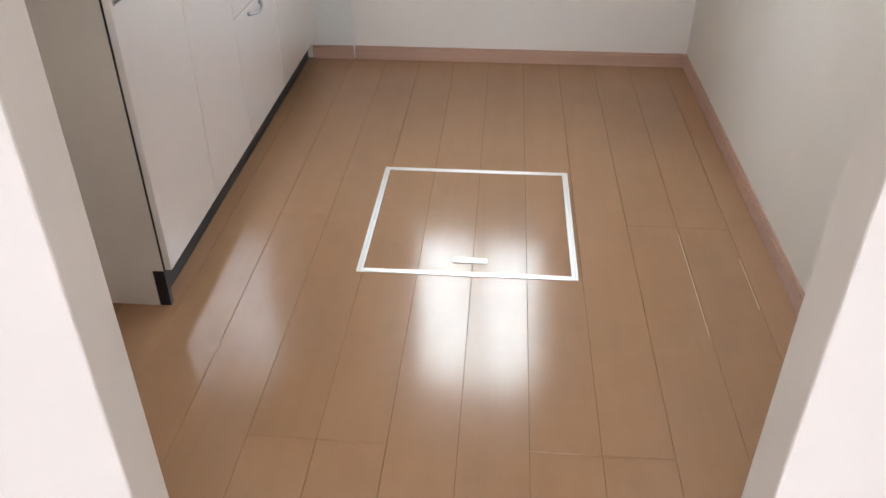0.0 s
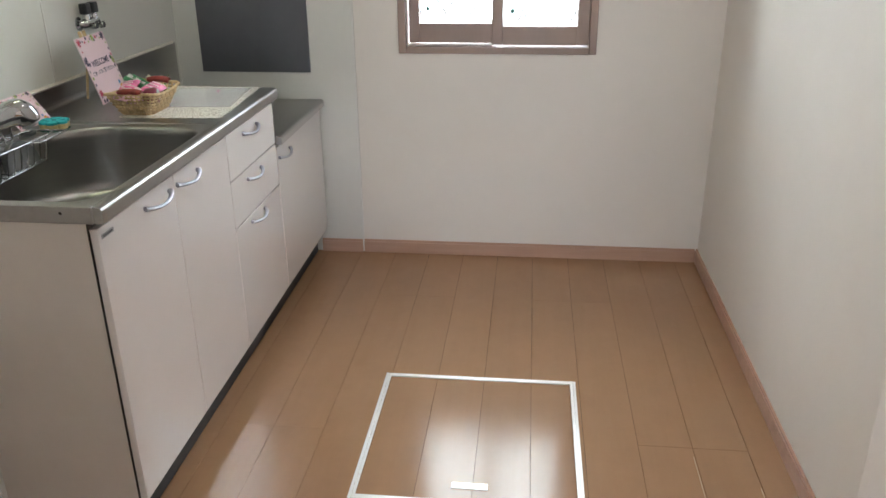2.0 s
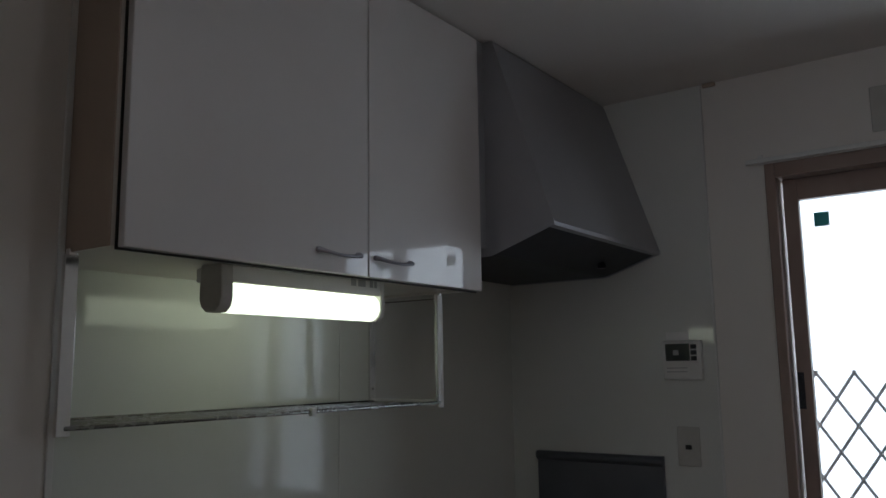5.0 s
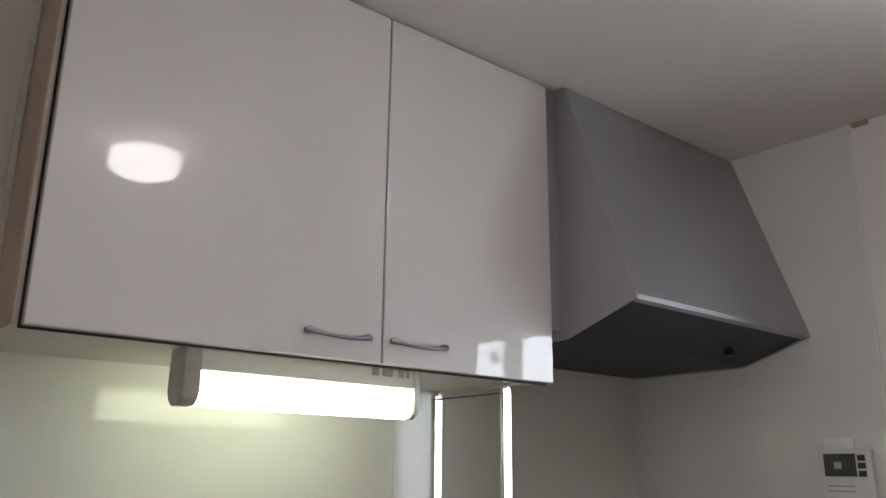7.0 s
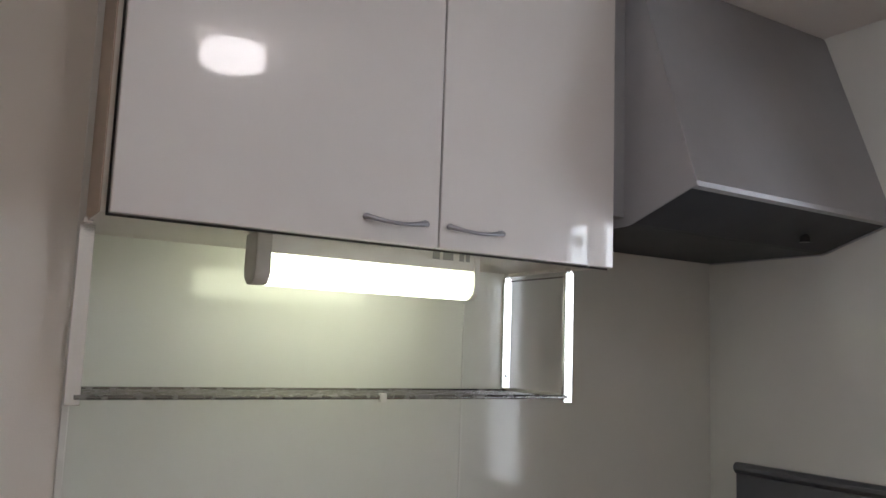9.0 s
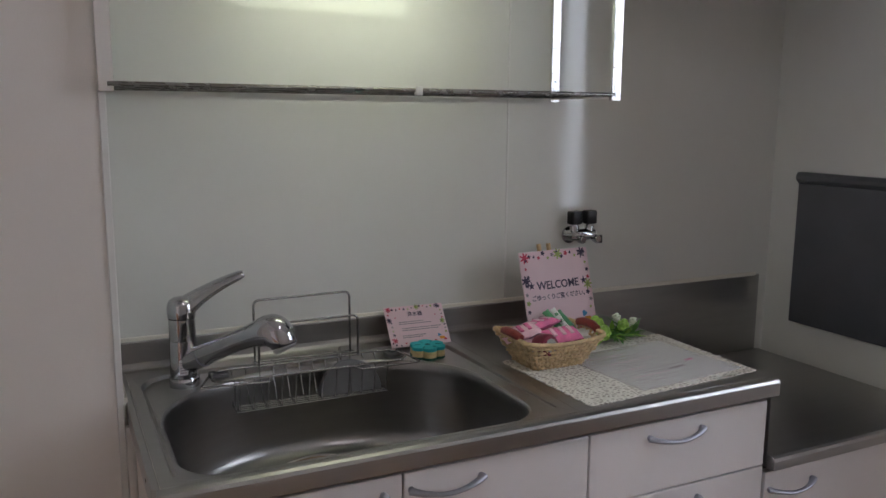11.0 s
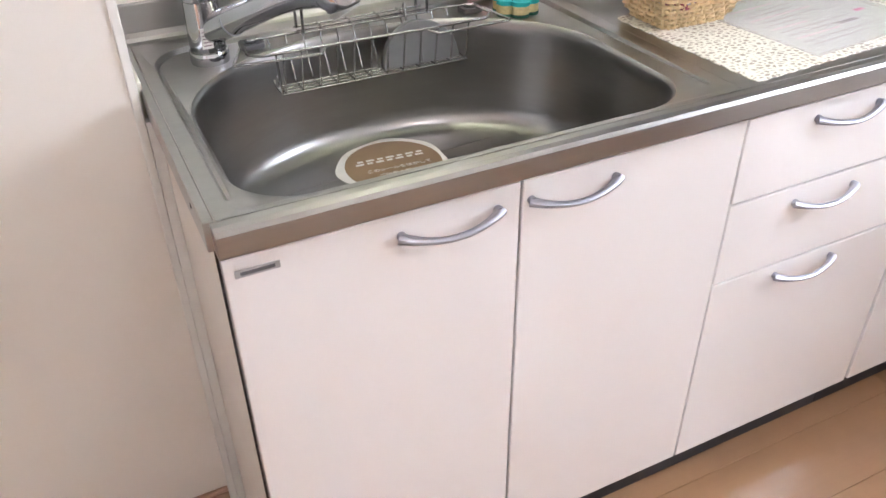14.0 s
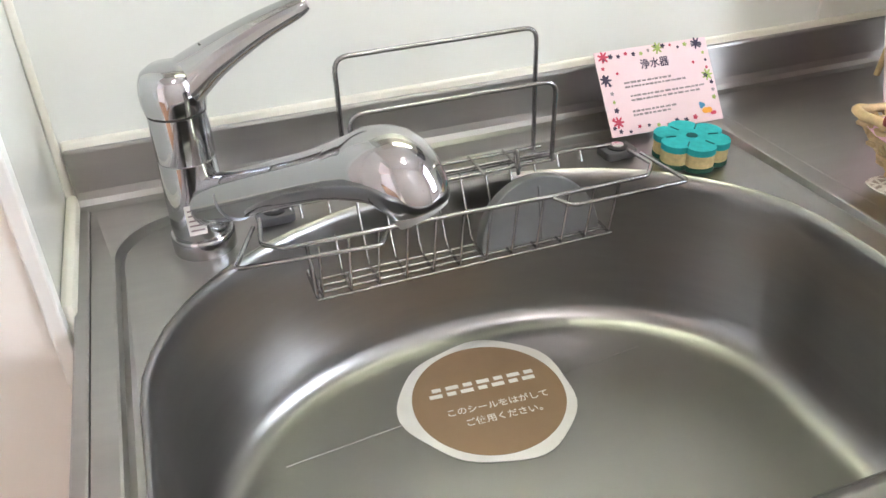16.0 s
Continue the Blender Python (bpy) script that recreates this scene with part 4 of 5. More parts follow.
for i in range(7):      # the maker's name stays plain slanted blocks
    for db in (-0.0045, 0.0045):
        under(seal, "printed_stroke", seal_sheet.placed(bar(0.0138 - 0.004 * ((i + (db > 0)) % 2), 0.0054), -0.052 + i * 0.0172 + db * 0.3, 0.020 + db, 0.0003), SEAL_WHITE, smooth=0)
words(seal, seal_sheet, "このシールをはがして", 0.0112, 0.006, -0.016, SEAL_WHITE, 0.0003, bold=0.0001)
words(seal, seal_sheet, "ご使用ください。", 0.0112, 0.010, -0.034, SEAL_WHITE, 0.0003, bold=0.0001)
under(counter, "basin_crease", tube([(0.187, 0.135, FLOOR_Z + 0.0002), (0.175, 0.266, FLOOR_Z + 0.0003)], 0.0007, 8), STEEL_SHADED)
under(counter, "basin_crease", tube([(0.168, 0.438, FLOOR_Z + 0.0003), (0.158, 0.54, FLOOR_Z + 0.0002)], 0.0007, 8), STEEL_SHADED)

# ---------------------------------------------------------------- lace mat, leaflet
mat_thing = thing("lace_mat", (0.35, 0.97, TOP), "cream lace table mat lying on the worktop", "mat")
base = [(0.218, 0.743), (0.520, 0.755), (0.492, 1.193), (0.182, 1.198)]
ring = []
for i in range(4):
    (ax, ay), (bx, by) = base[i], base[(i + 1) % 4]
    n = 60
    for j in range(n):
        t = j / n
        sc = 0.0035 * abs(math.sin(math.pi * t * (16 if i % 2 else 10)))
        dx, dy = bx - ax, by - ay
        l = math.hypot(dx, dy)
        ring.append((ax + dx * t + dy / l * sc, ay + dy * t - dx / l * sc))
under(mat_thing, "cloth", prism(ring, "z", TOP + 0.0003, TOP + 0.0018), LACE, smooth=0)
leaflet = thing("leaflet", (0.34, 1.03, TOP), "printed leaflet under a clear sheet on the mat", "leaflet")
ls = Sheet((0.497, 0.893, TOP + 0.002), (-0.027, 0.285, 0), (-0.285, -0.027, 0))
under(leaflet, "paper", ls.placed(box(0.01, 0.27, 0.008, 0.225, 0, 0.0004), 0, 0, 0), CARD_WHITE, smooth=0)
under(leaflet, "clear_sheet", ls.placed(box(0, 0.285, 0, 0.24, 0.0006, 0.0014), 0, 0, 0), CLEAR, smooth=0)
rnd = random.Random(3)
for i in range(12):
    w = rnd.uniform(0.08, 0.19)
    under(leaflet, "text_line", ls.placed(bar(w, 0.0022), 0.035 + w / 2, 0.20 - i * 0.015, 0.0005), INK_GREY if i % 3 else PACK_PALE, smooth=0)
under(leaflet, "text_line", ls.placed(bar(0.05, 0.010), 0.17, 0.075, 0.00055), INK_GREY, smooth=0)
under(leaflet, "text_line", ls.placed(bar(0.022, 0.009), 0.235, 0.10, 0.00055), PACK_PINK, smooth=0)

# ---------------------------------------------------------------- wicker basket with sweets
BX0, BX1, BY0, BY1, B0, B1 = 0.186, 0.332, 0.734, 0.928, TOP + 0.002, TOP + 0.060
basket = thing("wicker_basket", (0.265, 0.83, B0), "small wicker basket holding wrapped sweets", "basket")
def basket_ring(t, off=0.0, n=88, wave=0.0, phase=0):
    g = 0.028 * (1 - t)
    pts = rrect(BX0 + g - off, BX1 - g + off, BY0 + g * 1.3 - off, BY1 - g * 1.3 + off, (0.014,) * 4, B0 + (B1 - B0) * t, 4)
    pts = [Vector(p) for p in pts]
    total, acc = 0, [0]
    for a, b in zip(pts, pts[1:] + pts[:1]):
        total += (b - a).length
        acc.append(total)
    out = []
    cen = Vector(((BX0 + BX1) / 2, (BY0 + BY1) / 2, 0))
    for i in range(n):
        s = total * i / n
        k = max(j for j in range(len(pts)) if acc[j] <= s + 1e-9)
        a, b = pts[k], pts[(k + 1) % len(pts)]
        p = a.lerp(b, (s - acc[k]) / max(1e-9, acc[k + 1] - acc[k]))
        d = Vector((p.x - cen.x, p.y - cen.y, 0)).normalized()
        z = B0 + (B1 - B0) * t + 0.010 * t * ((p.y - cen.y) / 0.1) ** 2
        out.append(Vector((p.x, p.y, z)) + d * wave * math.cos(math.pi * i / 2 + phase))
    return out
under(basket, "floor", prism([(p.x, p.y) for p in basket_ring(0.02, -0.002)], "z", B0, B0 + 0.003), WICKER)
for r in range(6):
    under(basket, "strand", tube(basket_ring(0.07 + r * 0.155, 0, 88, 0.0034, math.pi * (r % 2)), 0.0034, 6, True, 0.9), WICKER, smooth=1.2)
lo, hi = basket_ring(0.0, 0.0, 44), basket_ring(1.0, 0.0, 44)
for i in range(44):
    under(basket, "stake", tube([lo[i], lo[i].lerp(hi[i], 0.5), hi[i]], 0.0029, 6), WICKER)
under(basket, "rim", tube(basket_ring(1.0, 0.001, 88, 0.0012), 0.0048, 7, True), WICKER, smooth=1.2)
for y, s in ((BY0 + 0.002, -1), (BY1 - 0.002, 1)):
    z = B1 + 0.012
    g = under(basket, "grip", tube([(0.232, y, z + 0.002), (0.25, y + s * 0.002, z + 0.006), (0.282, y + s * 0.002, z + 0.006), (0.30, y, z + 0.002)], [0.0085, 0.0095, 0.0095, 0.0085], 14), GRIP, "red-brown wrapped handle grip")

def packet(label, mat, cx, cy, cz, l, w, h, turn, tilt, band=None):
    """A pillow packet with crimped ends."""
    t = thing("sweet_packet", (cx, cy, cz - h / 2), label, "sweets", "sweets in the basket")
    bm = bmesh.new()
    nx, ny = 12, 8
    grid = {}
    for sgn in (1, -1):
        for i in range(nx + 1):
            for j in range(ny + 1):
                u, v = i / nx * 2 - 1, j / ny * 2 - 1
                if sgn < 0 and (i in (0, nx) or j in (0, ny)):
                    grid[sgn, i, j] = grid[1, i, j]
                    continue
                puff = (max(0, 1 - abs(u) ** 4) ** 0.6) * (max(0, 1 - abs(v) ** 3) ** 0.6)
                grid[sgn, i, j] = bm.verts.new((u * l / 2, v * w / 2, sgn * puff * h / 2 + 0.0012 * math.sin(9 * u + 5 * v)))
        for i in range(nx):
            for j in range(ny):
                f = [grid[sgn, i, j], grid[sgn, i + 1, j], grid[sgn, i + 1, j + 1], grid[sgn, i, j + 1]]
                bm.faces.new(f if sgn > 0 else f[::-1])
    bm.transform(pose(cx, cy, cz, tilt[0], tilt[1], turn))
    under(t, "wrapper", bm, mat, smooth=1.2)
    if band:
        for k in (-0.25, 0.0, 0.22):
            bb = box(k * l - l * 0.05, k * l + l * 0.05, -w * 0.28, w * 0.28, h * 0.40, h * 0.56, 0.0008)
            bb.transform(pose(cx, cy, cz, tilt[0], tilt[1], turn))
            under(t, "print", bb, band, "printed strokes")
    return t


packet("pale pink wrapped sweet in the basket", PACK_PALE, 0.235, 0.775, 0.925, 0.085, 0.055, 0.022, 80, (8, -14), PACK_PINK)
packet("bright pink wrapped sweet in the basket", PACK_PINK, 0.215, 0.835, 0.932, 0.085, 0.055, 0.022, 100, (-10, -8), PACK_PALE)
packet("bright pink wrapped sweet in the basket", PACK_PINK, 0.285, 0.845, 0.925, 0.085, 0.05, 0.024, 85, (18, -4), PACK_PALE)
packet("pale pink wrapped sweet in the basket", PACK_PALE, 0.25, 0.80, 0.905, 0.09, 0.06, 0.025, 60, (0, 0))
packet("green wrapped stick sweet in the basket", PACK_GREEN, 0.22, 0.872, 0.935, 0.075, 0.016, 0.010, 10, (35, 30))
packet("white wrapped stick sweet in the basket", PACK_WHITE, 0.226, 0.886, 0.936, 0.08, 0.014, 0.010, 8, (35, 34), PACK_GREEN)
packet("green wrapped stick sweet in the basket", PACK_GREEN, 0.233, 0.898, 0.934, 0.078, 0.014, 0.010, 12, (35, 32))
packet("white wrapped sweet in the basket", PACK_WHITE, 0.265, 0.905, 0.915, 0.07, 0.04, 0.02, 90, (0, 0))
roll = thing("sweet_roll", (0.31, 0.79, 0.90), "round maroon wrapped sweet with a pale disc", "sweets", "sweets in the basket")
under(roll, "wrapper", tube([(0.285, 0.79, 0.912), (0.292, 0.79, 0.913), (0.316, 0.795, 0.917), (0.322, 0.796, 0.918)], [0.019, 0.0235, 0.0235, 0.019], 28), MAROON, smooth=1.0)
under(roll, "disc", tube([(0.3221, 0.796, 0.918), (0.3232, 0.7962, 0.9182)], [0.0145, 0.014], 24), GREY_PLASTIC, "pale disc")

# ---------------------------------------------------------------- welcome sign
sign = thing("welcome_sign", (0.10, 0.98, TOP), "pink welcome card with printed flowers standing on an easel", "sign")
SW, SH = 0.215, 0.205
up = Vector((-0.055, -0.012, 0.20))
ss = Sheet((0.096, 0.889, TOP + 0.003), (-0.025, 0.213, -0.002), up)
under(sign, "board", ss.placed(box(0, SW, 0, SH, -0.003, 0, 0.0008), 0, 0, 0), PINK_CARD, "pink printed board")
flower_border(sign, ss, SW, SH, 0.26, 9)
words(sign, ss, "WELCOME", 0.0272, SW * 0.5, SH * 0.545, INK_DARK, bold=0.0006)
for a in (0.115, 0.885):
    under(sign, "printed_star", ss.placed(star(0.0105), SW * a, SH * 0.60), INK_DARK, smooth=0)
words(sign, ss, "ごゆっくりご覧ください。", 0.0148, SW * 0.51, SH * 0.425, INK_DARK, bold=0.0002)
for a in (0.33, 0.47):
    under(sign, "easel_peg", ss.placed(box(-0.004, 0.004, SH - 0.03, SH + 0.018, -0.013, -0.0035, 0.0015), SW * a, 0, 0), WICKER, "wooden easel post")
under(sign, "easel_leg", tube([ss.o + ss.r * SW * 0.4 + ss.u * SH * 0.9 - ss.n * 0.008, Vector((0.0, 0.971, TOP + 0.004))], 0.004, 10), WICKER, "wooden easel leg")

# ---------------------------------------------------------------- artificial posy
posy = thing("artificial_posy", (0.19, 1.02, TOP + 0.002), "small artificial posy of green blossoms on the mat", "plant")
rnd = random.Random(11)
PC = Vector((0.184, 1.073, 0.887))
def ball(c, r, mat, name, n=26, seed=1):
    rr = random.Random(seed)
    bits = []
    for i in range(n):
        v = Vector((rr.gauss(0, 1), rr.gauss(0, 1), rr.gauss(0, 1))).normalized()
        b = bmesh.new()
        bmesh.ops.create_icosphere(b, subdivisions=1, radius=r * rr.uniform(0.28, 0.42))
        bmesh.ops.translate(b, vec=c + v * r * 0.72, verts=b.verts)
        bits.append(b)
    core = bmesh.new()
    bmesh.ops.create_icosphere(core, subdivisions=2, radius=r * 0.8)
    bmesh.ops.translate(core, vec=c, verts=core.verts)
    return under(posy, name, join(core, *bits), mat, smooth=1.2)
ball(Vector((0.217, 1.006, 0.895)), 0.019, LIME, "blossom", 30, 1)
ball(PC + Vector((-0.02, -0.045, 0.018)), 0.016, LIME, "blossom", 30, 2)
ball(PC + Vector((0.01, 0.010, 0.012)), 0.015, LIME, "blossom", 30, 3)
ball(PC + Vector((0.0, 0.045, 0.015)), 0.011, PETAL, "blossom", 24, 4)
ball(PC + Vector((-0.03, 0.02, 0.02)), 0.011, PETAL, "blossom", 24, 5)
for i in range(110):
    v = Vector((rnd.gauss(0, 1), rnd.gauss(0, 1.25), abs(rnd.gauss(0, 0.7)) - 0.15)).normalized()
    c = PC + Vector((rnd.uniform(-0.02, 0.02), rnd.uniform(-0.04, 0.04), -0.012))
    l = rnd.uniform(0.03, 0.065)
    s = v.cross(Vector((0, 0, 1))).normalized() * rnd.uniform(0.003, 0.007)
    bend = Vector((0, 0, -0.006))
    bm = bmesh.new()
    a = [bm.verts.new(c), bm.verts.new(c + v * l * 0.4 + s), bm.verts.new(c + v * l * 0.4 - s), bm.verts.new(c + v * l * 0.45 + Vector((0, 0, 0.002))), bm.verts.new(c + v * l + bend)]
    for p in a:
        p.co.z = max(p.co.z, TOP + 0.0035)
    bm.faces.new((a[0], a[1], a[3]))
    bm.faces.new((a[0], a[3], a[2]))
    bm.faces.new((a[1], a[4], a[3]))
    bm.faces.new((a[3], a[4], a[2]))
    under(posy, "leaf", bm, LEAF if i % 5 else LIME)
under(posy, "stem", tube([PC + Vector((0, -0.05, -0.012)), PC + Vector((0, 0, -0.016)), PC + Vector((0, 0.05, -0.012))], 0.006, 8), LEAF)

# ---------------------------------------------------------------- gas cock
GAS = Matrix.Translation((WEST, 0.051, -0.005))


def gas_part(name, bm, mat, label=""):
    bm.transform(GAS)
    return under(valve, name, bm, mat, label)


valve = thing("gas_cock", (WEST, 1.11, 1.06), "chrome double gas cock with black knobs on the wall", "gas cock")
gas_part("rosette", lathe([(0.022, 0.0), (0.022, 0.004), (0.013, 0.010), (0.012, 0.022)], (0.0, 1.045, 1.085), 24, "x"), CHROME)
gas_part("body", join(tube([(0.018, 1.022, 1.085), (0.03, 1.03, 1.088), (0.034, 1.06, 1.088), (0.034, 1.098, 1.088)], [0.012, 0.015, 0.016, 0.014], 18), lathe([(0.011, 0), (0.012, 0.02), (0.009, 0.028)], (0.034, 1.038, 1.09), 18), lathe([(0.011, 0), (0.012, 0.02), (0.009, 0.028)], (0.034, 1.084, 1.09), 18)), CHROME)
for y in (1.038, 1.084):
    gas_part("knob", prism([(a, b) for a, b, _ in rrect(0.021, 0.047, y - 0.0165, y + 0.0165, (0.006,) * 4, 0, 4)], "z", 1.116, 1.150, 0.003), BLACK, "black plastic knob")
    gas_part("outlet", lathe([(0.009, 0.0), (0.0105, 0.004), (0.0105, 0.016), (0.008, 0.02)], (0.04, y + 0.012, 1.078), 16, "x"), CHROME)
gas_part("cap", tube([(0.046, 1.106, 1.086), (0.048, 1.106, 1.066)], 0.009, 14), BLACK, "black rubber cap")

# ---------------------------------------------------------------- fittings on the window wall
yw = NORTH - 0.005
shield = thing("heat_shield", (0.27, yw, 0.80), "dark grey metal heat shield panel on the wall", "panel")
under(shield, "plate", box(0.044, 0.502, yw - 0.012, yw - 0.0005, 0.798, 1.20, 0.002), SHIELD)
under(shield, "lip", prism([(yw - 0.0005, 1.200), (yw - 0.014, 1.200), (yw - 0.026, 1.212), (yw - 0.026, 1.222), (yw - 0.018, 1.232), (yw - 0.0005, 1.232)], "x", 0.044, 0.502, 0.0015), SHIELD, "folded upper lip")

remote = thing("heater_remote", (0.582, yw, 1.475), "white water heater remote with a dark screen", "remote control")
under(remote, "case", box(0.520, 0.646, yw - 0.020, yw - 0.0005, 1.474, 1.598, 0.004), WHITE_PLASTIC)
under(remote, "screen", box(0.531, 0.609, yw - 0.0212, yw - 0.0202, 1.534, 1.588, 0.0005), SCREEN, "dark display")
under(remote, "display_mark", box(0.556, 0.574, yw - 0.0216, yw - 0.0212, 1.552, 1.568), GREY_PLASTIC, "grey reading", smooth=0)
for i in range(3):
    under(remote, "button", box(0.613, 0.632, yw - 0.0225, yw - 0.0202, 1.534 + i * 0.0185, 1.548 + i * 0.0185, 0.001), BLACK, "dark button")
under(remote, "flap", box(0.526, 0.640, yw - 0.0222, yw - 0.0202, 1.480, 1.528, 0.001), WHITE_PLASTIC)
for z in (1.498, 1.510):
    under(remote, "text_line", box(0.534, 0.60, yw - 0.0226, yw - 0.0223, z, z + 0.003), GREY_PLASTIC, smooth=0)
note = thing("note_strip", (0.565, yw, 1.60), "small white paper strip above the heater remote", "note")
under(note, "paper", box(0.529, 0.602, yw - 0.003, yw - 0.0005, 1.599, 1.626, 0.0004), CARD_WHITE, smooth=0)

def wall_plate(name, label, category, x0, x1, z0, z1, y):
    t = thing(name, ((x0 + x1) / 2, y, z0), label, category)
    under(t, "plate", box(x0, x1, y - 0.008, y - 0.0005, z0, z1, 0.003), PLATE_GREY)
    return t

outlet = wall_plate("wall_outlet", "grey-beige wall socket with a small hole", "socket", 0.549, 0.621, 1.206, 1.328, yw)
under(outlet, "socket_hole", box(0.575, 0.595, yw - 0.0092, yw - 0.0082, 1.258, 1.272, 0.0004), BLACK, "dark socket slot")
vent = wall_plate("blank_plate", "plain grey-white cover plate above the window", "plate", 1.176, 1.250, 2.178, 2.312, NORTH)

switch = thing("light_switch", (EAST, 1.058, 1.20), "grey-beige light switch plate on the wall", "switch")
under(switch, "plate", box(EAST - 0.008, EAST - 0.0005, 1.016, 1.092, 1.200, 1.322, 0.003), PLATE_GREY)
under(switch, "rocker", box(EAST - 0.0115, EAST - 0.0082, 1.034, 1.074, 1.226, 1.296, 0.0015), WHITE_PLASTIC)

rail = thing("curtain_rail", (1.27, NORTH, 2.12), "slim white curtain rail above the window", "curtain rail")
under(rail, "rail", box(0.822, 1.722, NORTH - 0.036, NORTH - 0.024, 2.132, 2.146, 0.002), WHITE_PLASTIC)
for x in (0.86, 1.27, 1.69):
    under(rail, "bracket", join(box(x - 0.008, x + 0.008, NORTH - 0.024, NORTH - 0.0005, 2.137, 2.142, 0.001), box(x - 0.008, x + 0.008, NORTH - 0.003, NORTH - 0.0005, 2.133, 2.163, 0.001)), WHITE_PLASTIC)
for i in range(7):
    under(rail, "runner", box(1.575 + i * 0.011, 1.579 + i * 0.011, NORTH - 0.034, NORTH - 0.026, 2.120, 2.1325, 0.0008), WHITE_PLASTIC)

# window furniture
for x0, x1, z0, z1, y in ((0.909, 0.928, 1.386, 1.494, NORTH + 0.0447), (1.601, 1.624, 1.378, 1.492, NORTH + 0.0077)):
    under(win, "sash_pull", join(box(x0, x1, y - 0.0022, y, z0, z1, 0.0008), box(x0 + 0.004, x1 - 0.004, y - 0.0035, y - 0.002, z0 + 0.008, z1 - 0.008, 0.001)), BLACK, "black sash pull")
under(win, "crescent_lock", join(box(1.228, 1.245, NORTH + 0.0, NORTH + 0.012, 1.392, 1.468, 0.003), tube([(1.236, NORTH - 0.002, 1.43), (1.224, NORTH - 0.010, 1.44), (1.214, NORTH - 0.012, 1.49)], [0.009, 0.007, 0.006], 12)), BLACK, "black crescent lock")
for x0, x1, z0, z1, y in ((0.989, 1.032, 1.930, 1.974, NORTH + 0.0565), (1.321, 1.366, 1.933, 1.979, NORTH + 0.0195)):
    under(win, "sticker", box(x0, x1, y - 0.0008, y - 0.0002, z0, z1), STICKER, "square teal sticker", smooth=0)
for x, z, y in ((0.985, 1.045, NORTH + 0.0565), (1.325, 1.04, NORTH + 0.0195)):
    under(win, "sticker", lathe([(0.009, 0), (0.009, 0.0005)], (x, y - 0.0008, z), 16, "y"), matte("pale_teal", (0.25, 0.6, 0.55), 0.5), "small round pale teal sticker", smooth=0)

grille = thing("window_grille", (1.265, 1.965, 0.86), "grey diamond lattice grille outside the window", "window grille")
PX, PZ, GX, GZ, GT = 0.1065, 0.157, 0.995, 1.413, 1.493
def clipped(x, z, dx, dz, xa, xb, za, zb):
    """The stretch of a slanting bar inside a rectangle."""
    t0, t1 = -9.0, 9.0
    for p, d, lo, hi in ((x, dx, xa, xb), (z, dz, za, zb)):
        a, b = sorted(((lo - p) / d, (hi - p) / d))
        t0, t1 = max(t0, a), min(t1, b)
    return (t0, t1) if t1 > t0 + 0.02 else None
for i in range(-16, 17):
    for s in (1, -1):
        hit = clipped(GX + i * PX, GZ, s * PX, PZ, 0.87, 1.66, 0.86, GT)
        if hit:
            a, b = ((GX + i * PX + s * PX * t, 1.966 + s * 0.003, GZ + PZ * t) for t in hit)
            under(grille, "lattice_bar", tube([a, b], 0.0048, 8), GRILLE)
for i in range(-1, 8):
    for j in range(0, 8):
        for o in (0, 1):
            x, z = GX + i * PX + o * PX / 2, GZ - j * PZ + o * PZ / 2
            if 0.88 < x < 1.65 and 0.87 < z < GT + 0.02:
                under(grille, "joint", box(x - 0.0055, x + 0.0055, 1.958, 1.974, z - 0.007, z + 0.007, 0.002), GRILLE)
for x in (0.872, 1.657):
    under(grille, "post", box(x - 0.006, x + 0.006, 1.958, 1.974, 0.86, GT + 0.01, 0.002), GRILLE)
under(grille, "foot", join(*[box(x - 0.01, x + 0.01, 1.944, 1.962, z, z + 0.03, 0.002) for x in (0.872, 1.657) for z in (0.90, 1.44)]), GRILLE)

# wall plug near the ceiling
plug = thing("cable_cover", (0.717, NORTH, 2.418), "small brown cover at the top of the wall", "cover")
under(plug, "cover", box(0.697, 0.738, NORTH - 0.014, NORTH - 0.0005, 2.417, 2.4295, 0.002), SIDE_TAN)

# ---------------------------------------------------------------- floor
floor = structure("floor", box(RX0, RX1, RY0 - 0.6, NORTH, -0.05, -0.006), SUBFLOOR, "glossy light-brown wood laminate floor", "floor")
HX0, HX1, HY_0, HY_1 = 0.964, 1.579, 0.192, 0.808


def plank_mesh(w, l):
    """A strip with chamfered long edges and ends, its corner at the origin."""
    bm = bmesh.new()
    c, d = 0.0007, 0.0006
    lower = [bm.verts.new(p) for p in ((0, 0, -0.006), (w, 0, -0.006), (w, l, -0.006), (0, l, -0.006))]
    mid = [bm.verts.new(p) for p in ((0, 0, -d), (w, 0, -d), (w, l, -d), (0, l, -d))]
    up = [bm.verts.new(p) for p in ((c, c * 0.6, 0), (w - c, c * 0.6, 0), (w - c, l - c * 0.6, 0), (c, l - c * 0.6, 0))]
    bm.faces.new(up)
    for q, w2 in ((lower, mid), (mid, up)):
        for j in range(4):
            k = (j + 1) % 4
            bm.faces.new((q[j], q[k], w2[k], w2[j]))
    bmesh.ops.recalc_face_normals(bm, faces=bm.faces)
    me = bpy.data.meshes.new("plank")
    bm.to_mesh(me)
    bm.free()
    me.materials.append(FLOOR)
    return me


PLANKS = {}


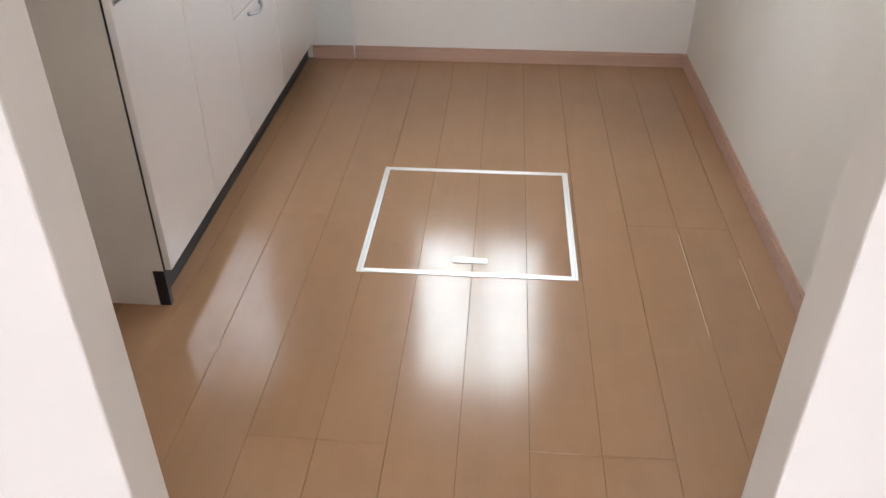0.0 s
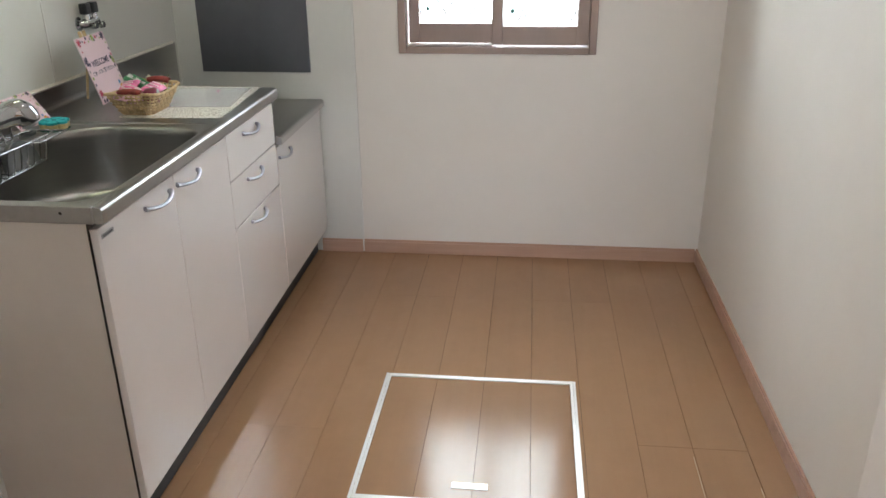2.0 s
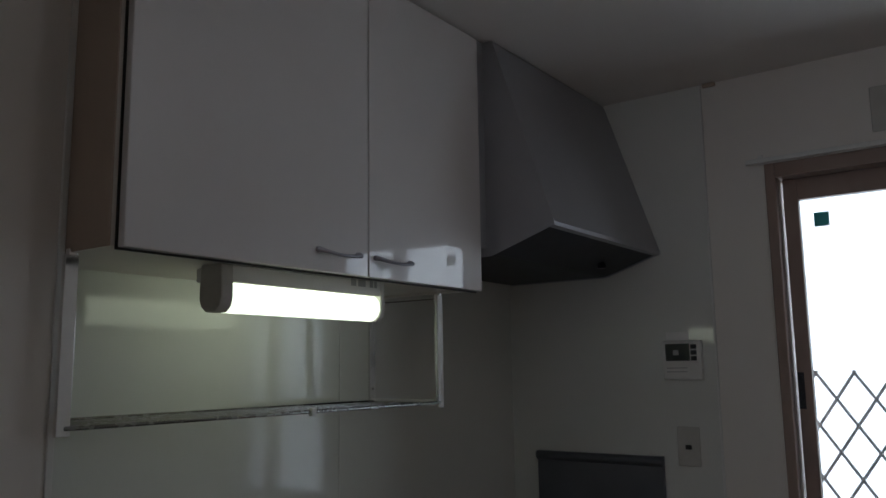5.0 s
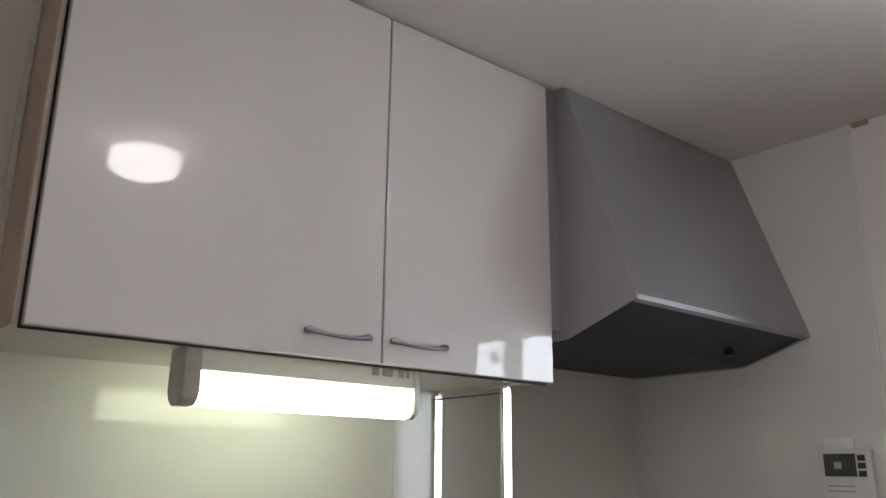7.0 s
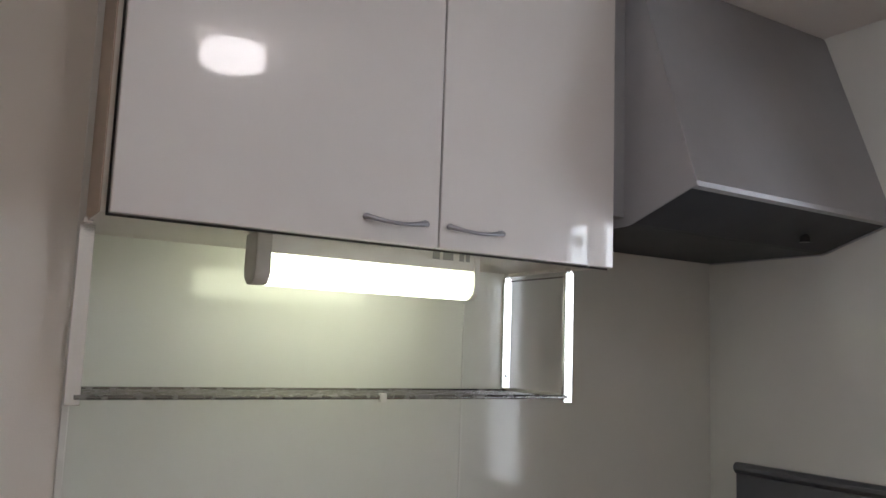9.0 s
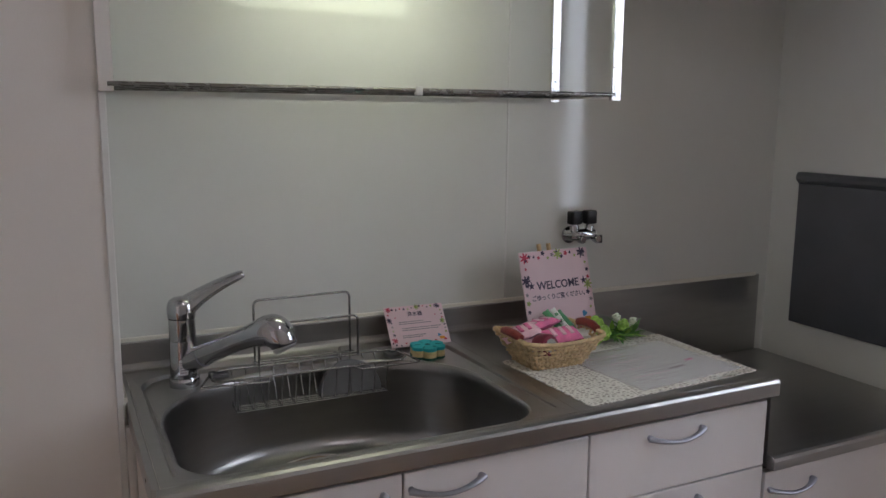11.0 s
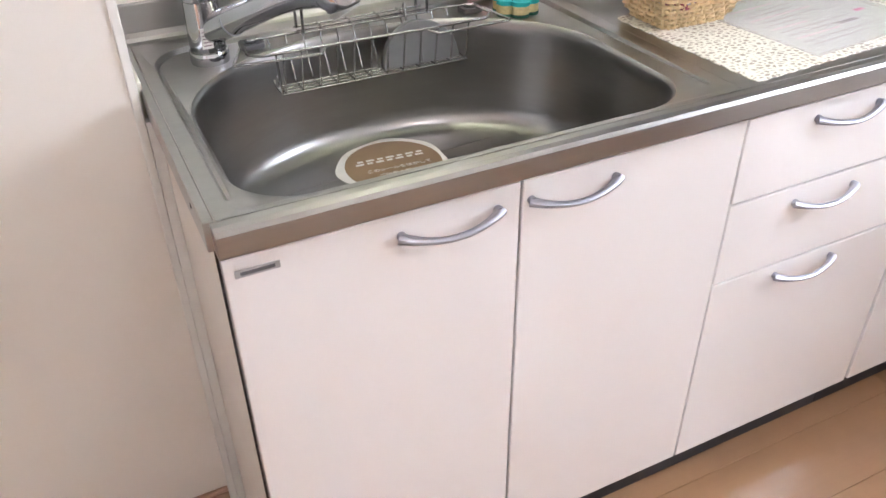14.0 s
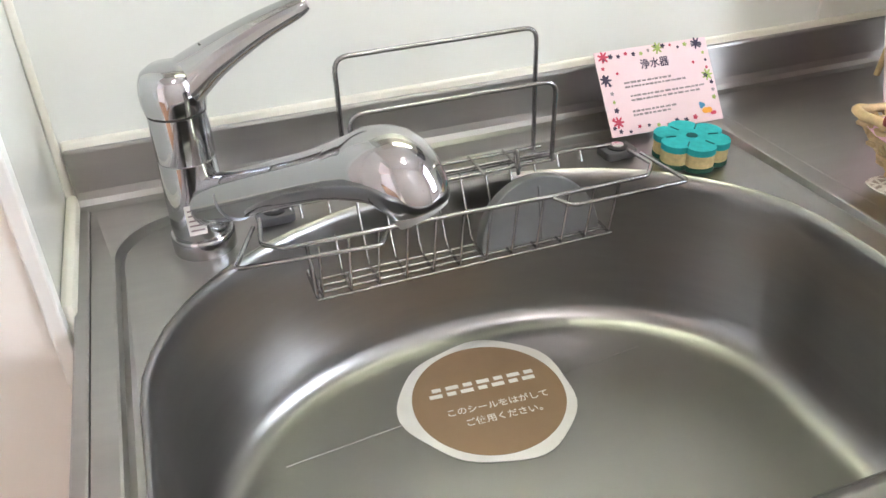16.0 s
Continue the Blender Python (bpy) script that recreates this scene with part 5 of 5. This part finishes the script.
def plank(x0, x1, y0, y1, parent=floor, z=0.0):
    w, l = round(x1 - x0, 4), round(y1 - y0, 4)
    if w < 0.004 or l < 0.004:
        return
    if (w, l) not in PLANKS:
        PLANKS[w, l] = plank_mesh(w, l)
    ob = new("plank", PLANKS[w, l])
    ob.parent = parent
    ob.matrix_parent_inverse = Matrix.Translation(-root_place(parent))
    ob.location = (x0, y0, z)


STRIP, LENGTH, G = 0.1517, 1.818, 0.0004
for k in range(-15, 18):
    x0 = 0.831 + k * STRIP
    x1 = x0 + STRIP
    if x1 < RX0 + 0.1 or x0 > RX1 - 0.1:
        continue
    first = (-0.427 if (k // 2) % 2 == 0 else 0.490) - 3 * LENGTH
    for j in range(6):
        y0, y1 = first + j * LENGTH, first + (j + 1) * LENGTH
        a, b = max(y0, RY0), min(y1, NORTH - 0.001)
        lo, hi = x0 + G, x1 - G
        if x1 <= 0.17 or x0 >= EAST:
            b = min(b, -0.93)
        if b - a < 0.01:
            continue
        if b > -0.9 and hi > EAST:
            plank(EAST + G, hi, a + G, -0.93)
            hi = EAST
        if hi > HX0 + 0.03 and lo < HX1 - 0.01 and a < HY_1 and b > HY_0:
            plank(lo, hi, a + G, min(b, HY_0 + 0.004))
            plank(lo, hi, HY_1 - 0.004, b - G)
            if hi > HX1:
                plank(HX1 - 0.004, hi, max(a, HY_0 + 0.004), min(b, HY_1 - 0.004))
        else:
            plank(lo, hi, a + G, b - G, floor, 0.0)

# Light caught by two plank joints, painted as thin pale strips.
GLINT = matte("edge_glint", (0.72, 0.58, 0.40), 0.35, 0.1, 30)
for x, y0, y1 in ((1.8890, -0.02, 0.45), (2.0406, 0.10, 0.33)):
    under(floor, "edge_glint", box(x - 0.0006, x + 0.0006, y0, y1, -0.001, 0.0003), GLINT, "pale strip painted as a glint on a plank edge", smooth=0)

# ---------------------------------------------------------------- floor hatch
hatch = thing("floor_hatch", (1.27, 0.5, 0), "square underfloor storage hatch framed in aluminium", "hatch")
F = 0.018
rim = []
for x0, x1, y0, y1 in ((HX0, HX0 + F, HY_0, HY_1), (HX1 - F, HX1, HY_0, HY_1), (HX0 + F, HX1 - F, HY_0, HY_0 + F), (HX0 + F, HX1 - F, HY_1 - F, HY_1)):
    dx, dy = (1, 0) if x1 - x0 < 0.1 else (0, 1)
    rim.append(box(x0, x1 - 0.009 * dx, y0, y1 - 0.009 * dy, -0.004, 0.0026, 0.0008))
    rim.append(box(x0 + 0.0098 * dx, x1, y0 + 0.0098 * dy, y1, -0.004, 0.0018, 0.0008))
under(hatch, "frame", join(*rim), ALU, "bright aluminium rim")
under(hatch, "lid", box(HX0 + F, HX1 - F, HY_0 + F, HY_1 - F, -0.0058, -0.0045), SUBFLOOR, smooth=0)
for a, b in ((HX0 + F, 0.9827), (0.9827, 1.1344), (1.1344, 1.2861), (1.2861, 1.4378), (1.4378, HX1 - F)):
    plank(a + G, b - G, HY_0 + F + 0.0005, HY_1 - F - 0.0005, hatch)
under(hatch, "handle", join(box(1.230, 1.326, 0.255, 0.278, 0.0003, 0.0028, 0.0008), box(1.234, 1.322, 0.2585, 0.2665, 0.0028, 0.0042, 0.0008)), ALU, "flush metal pull")
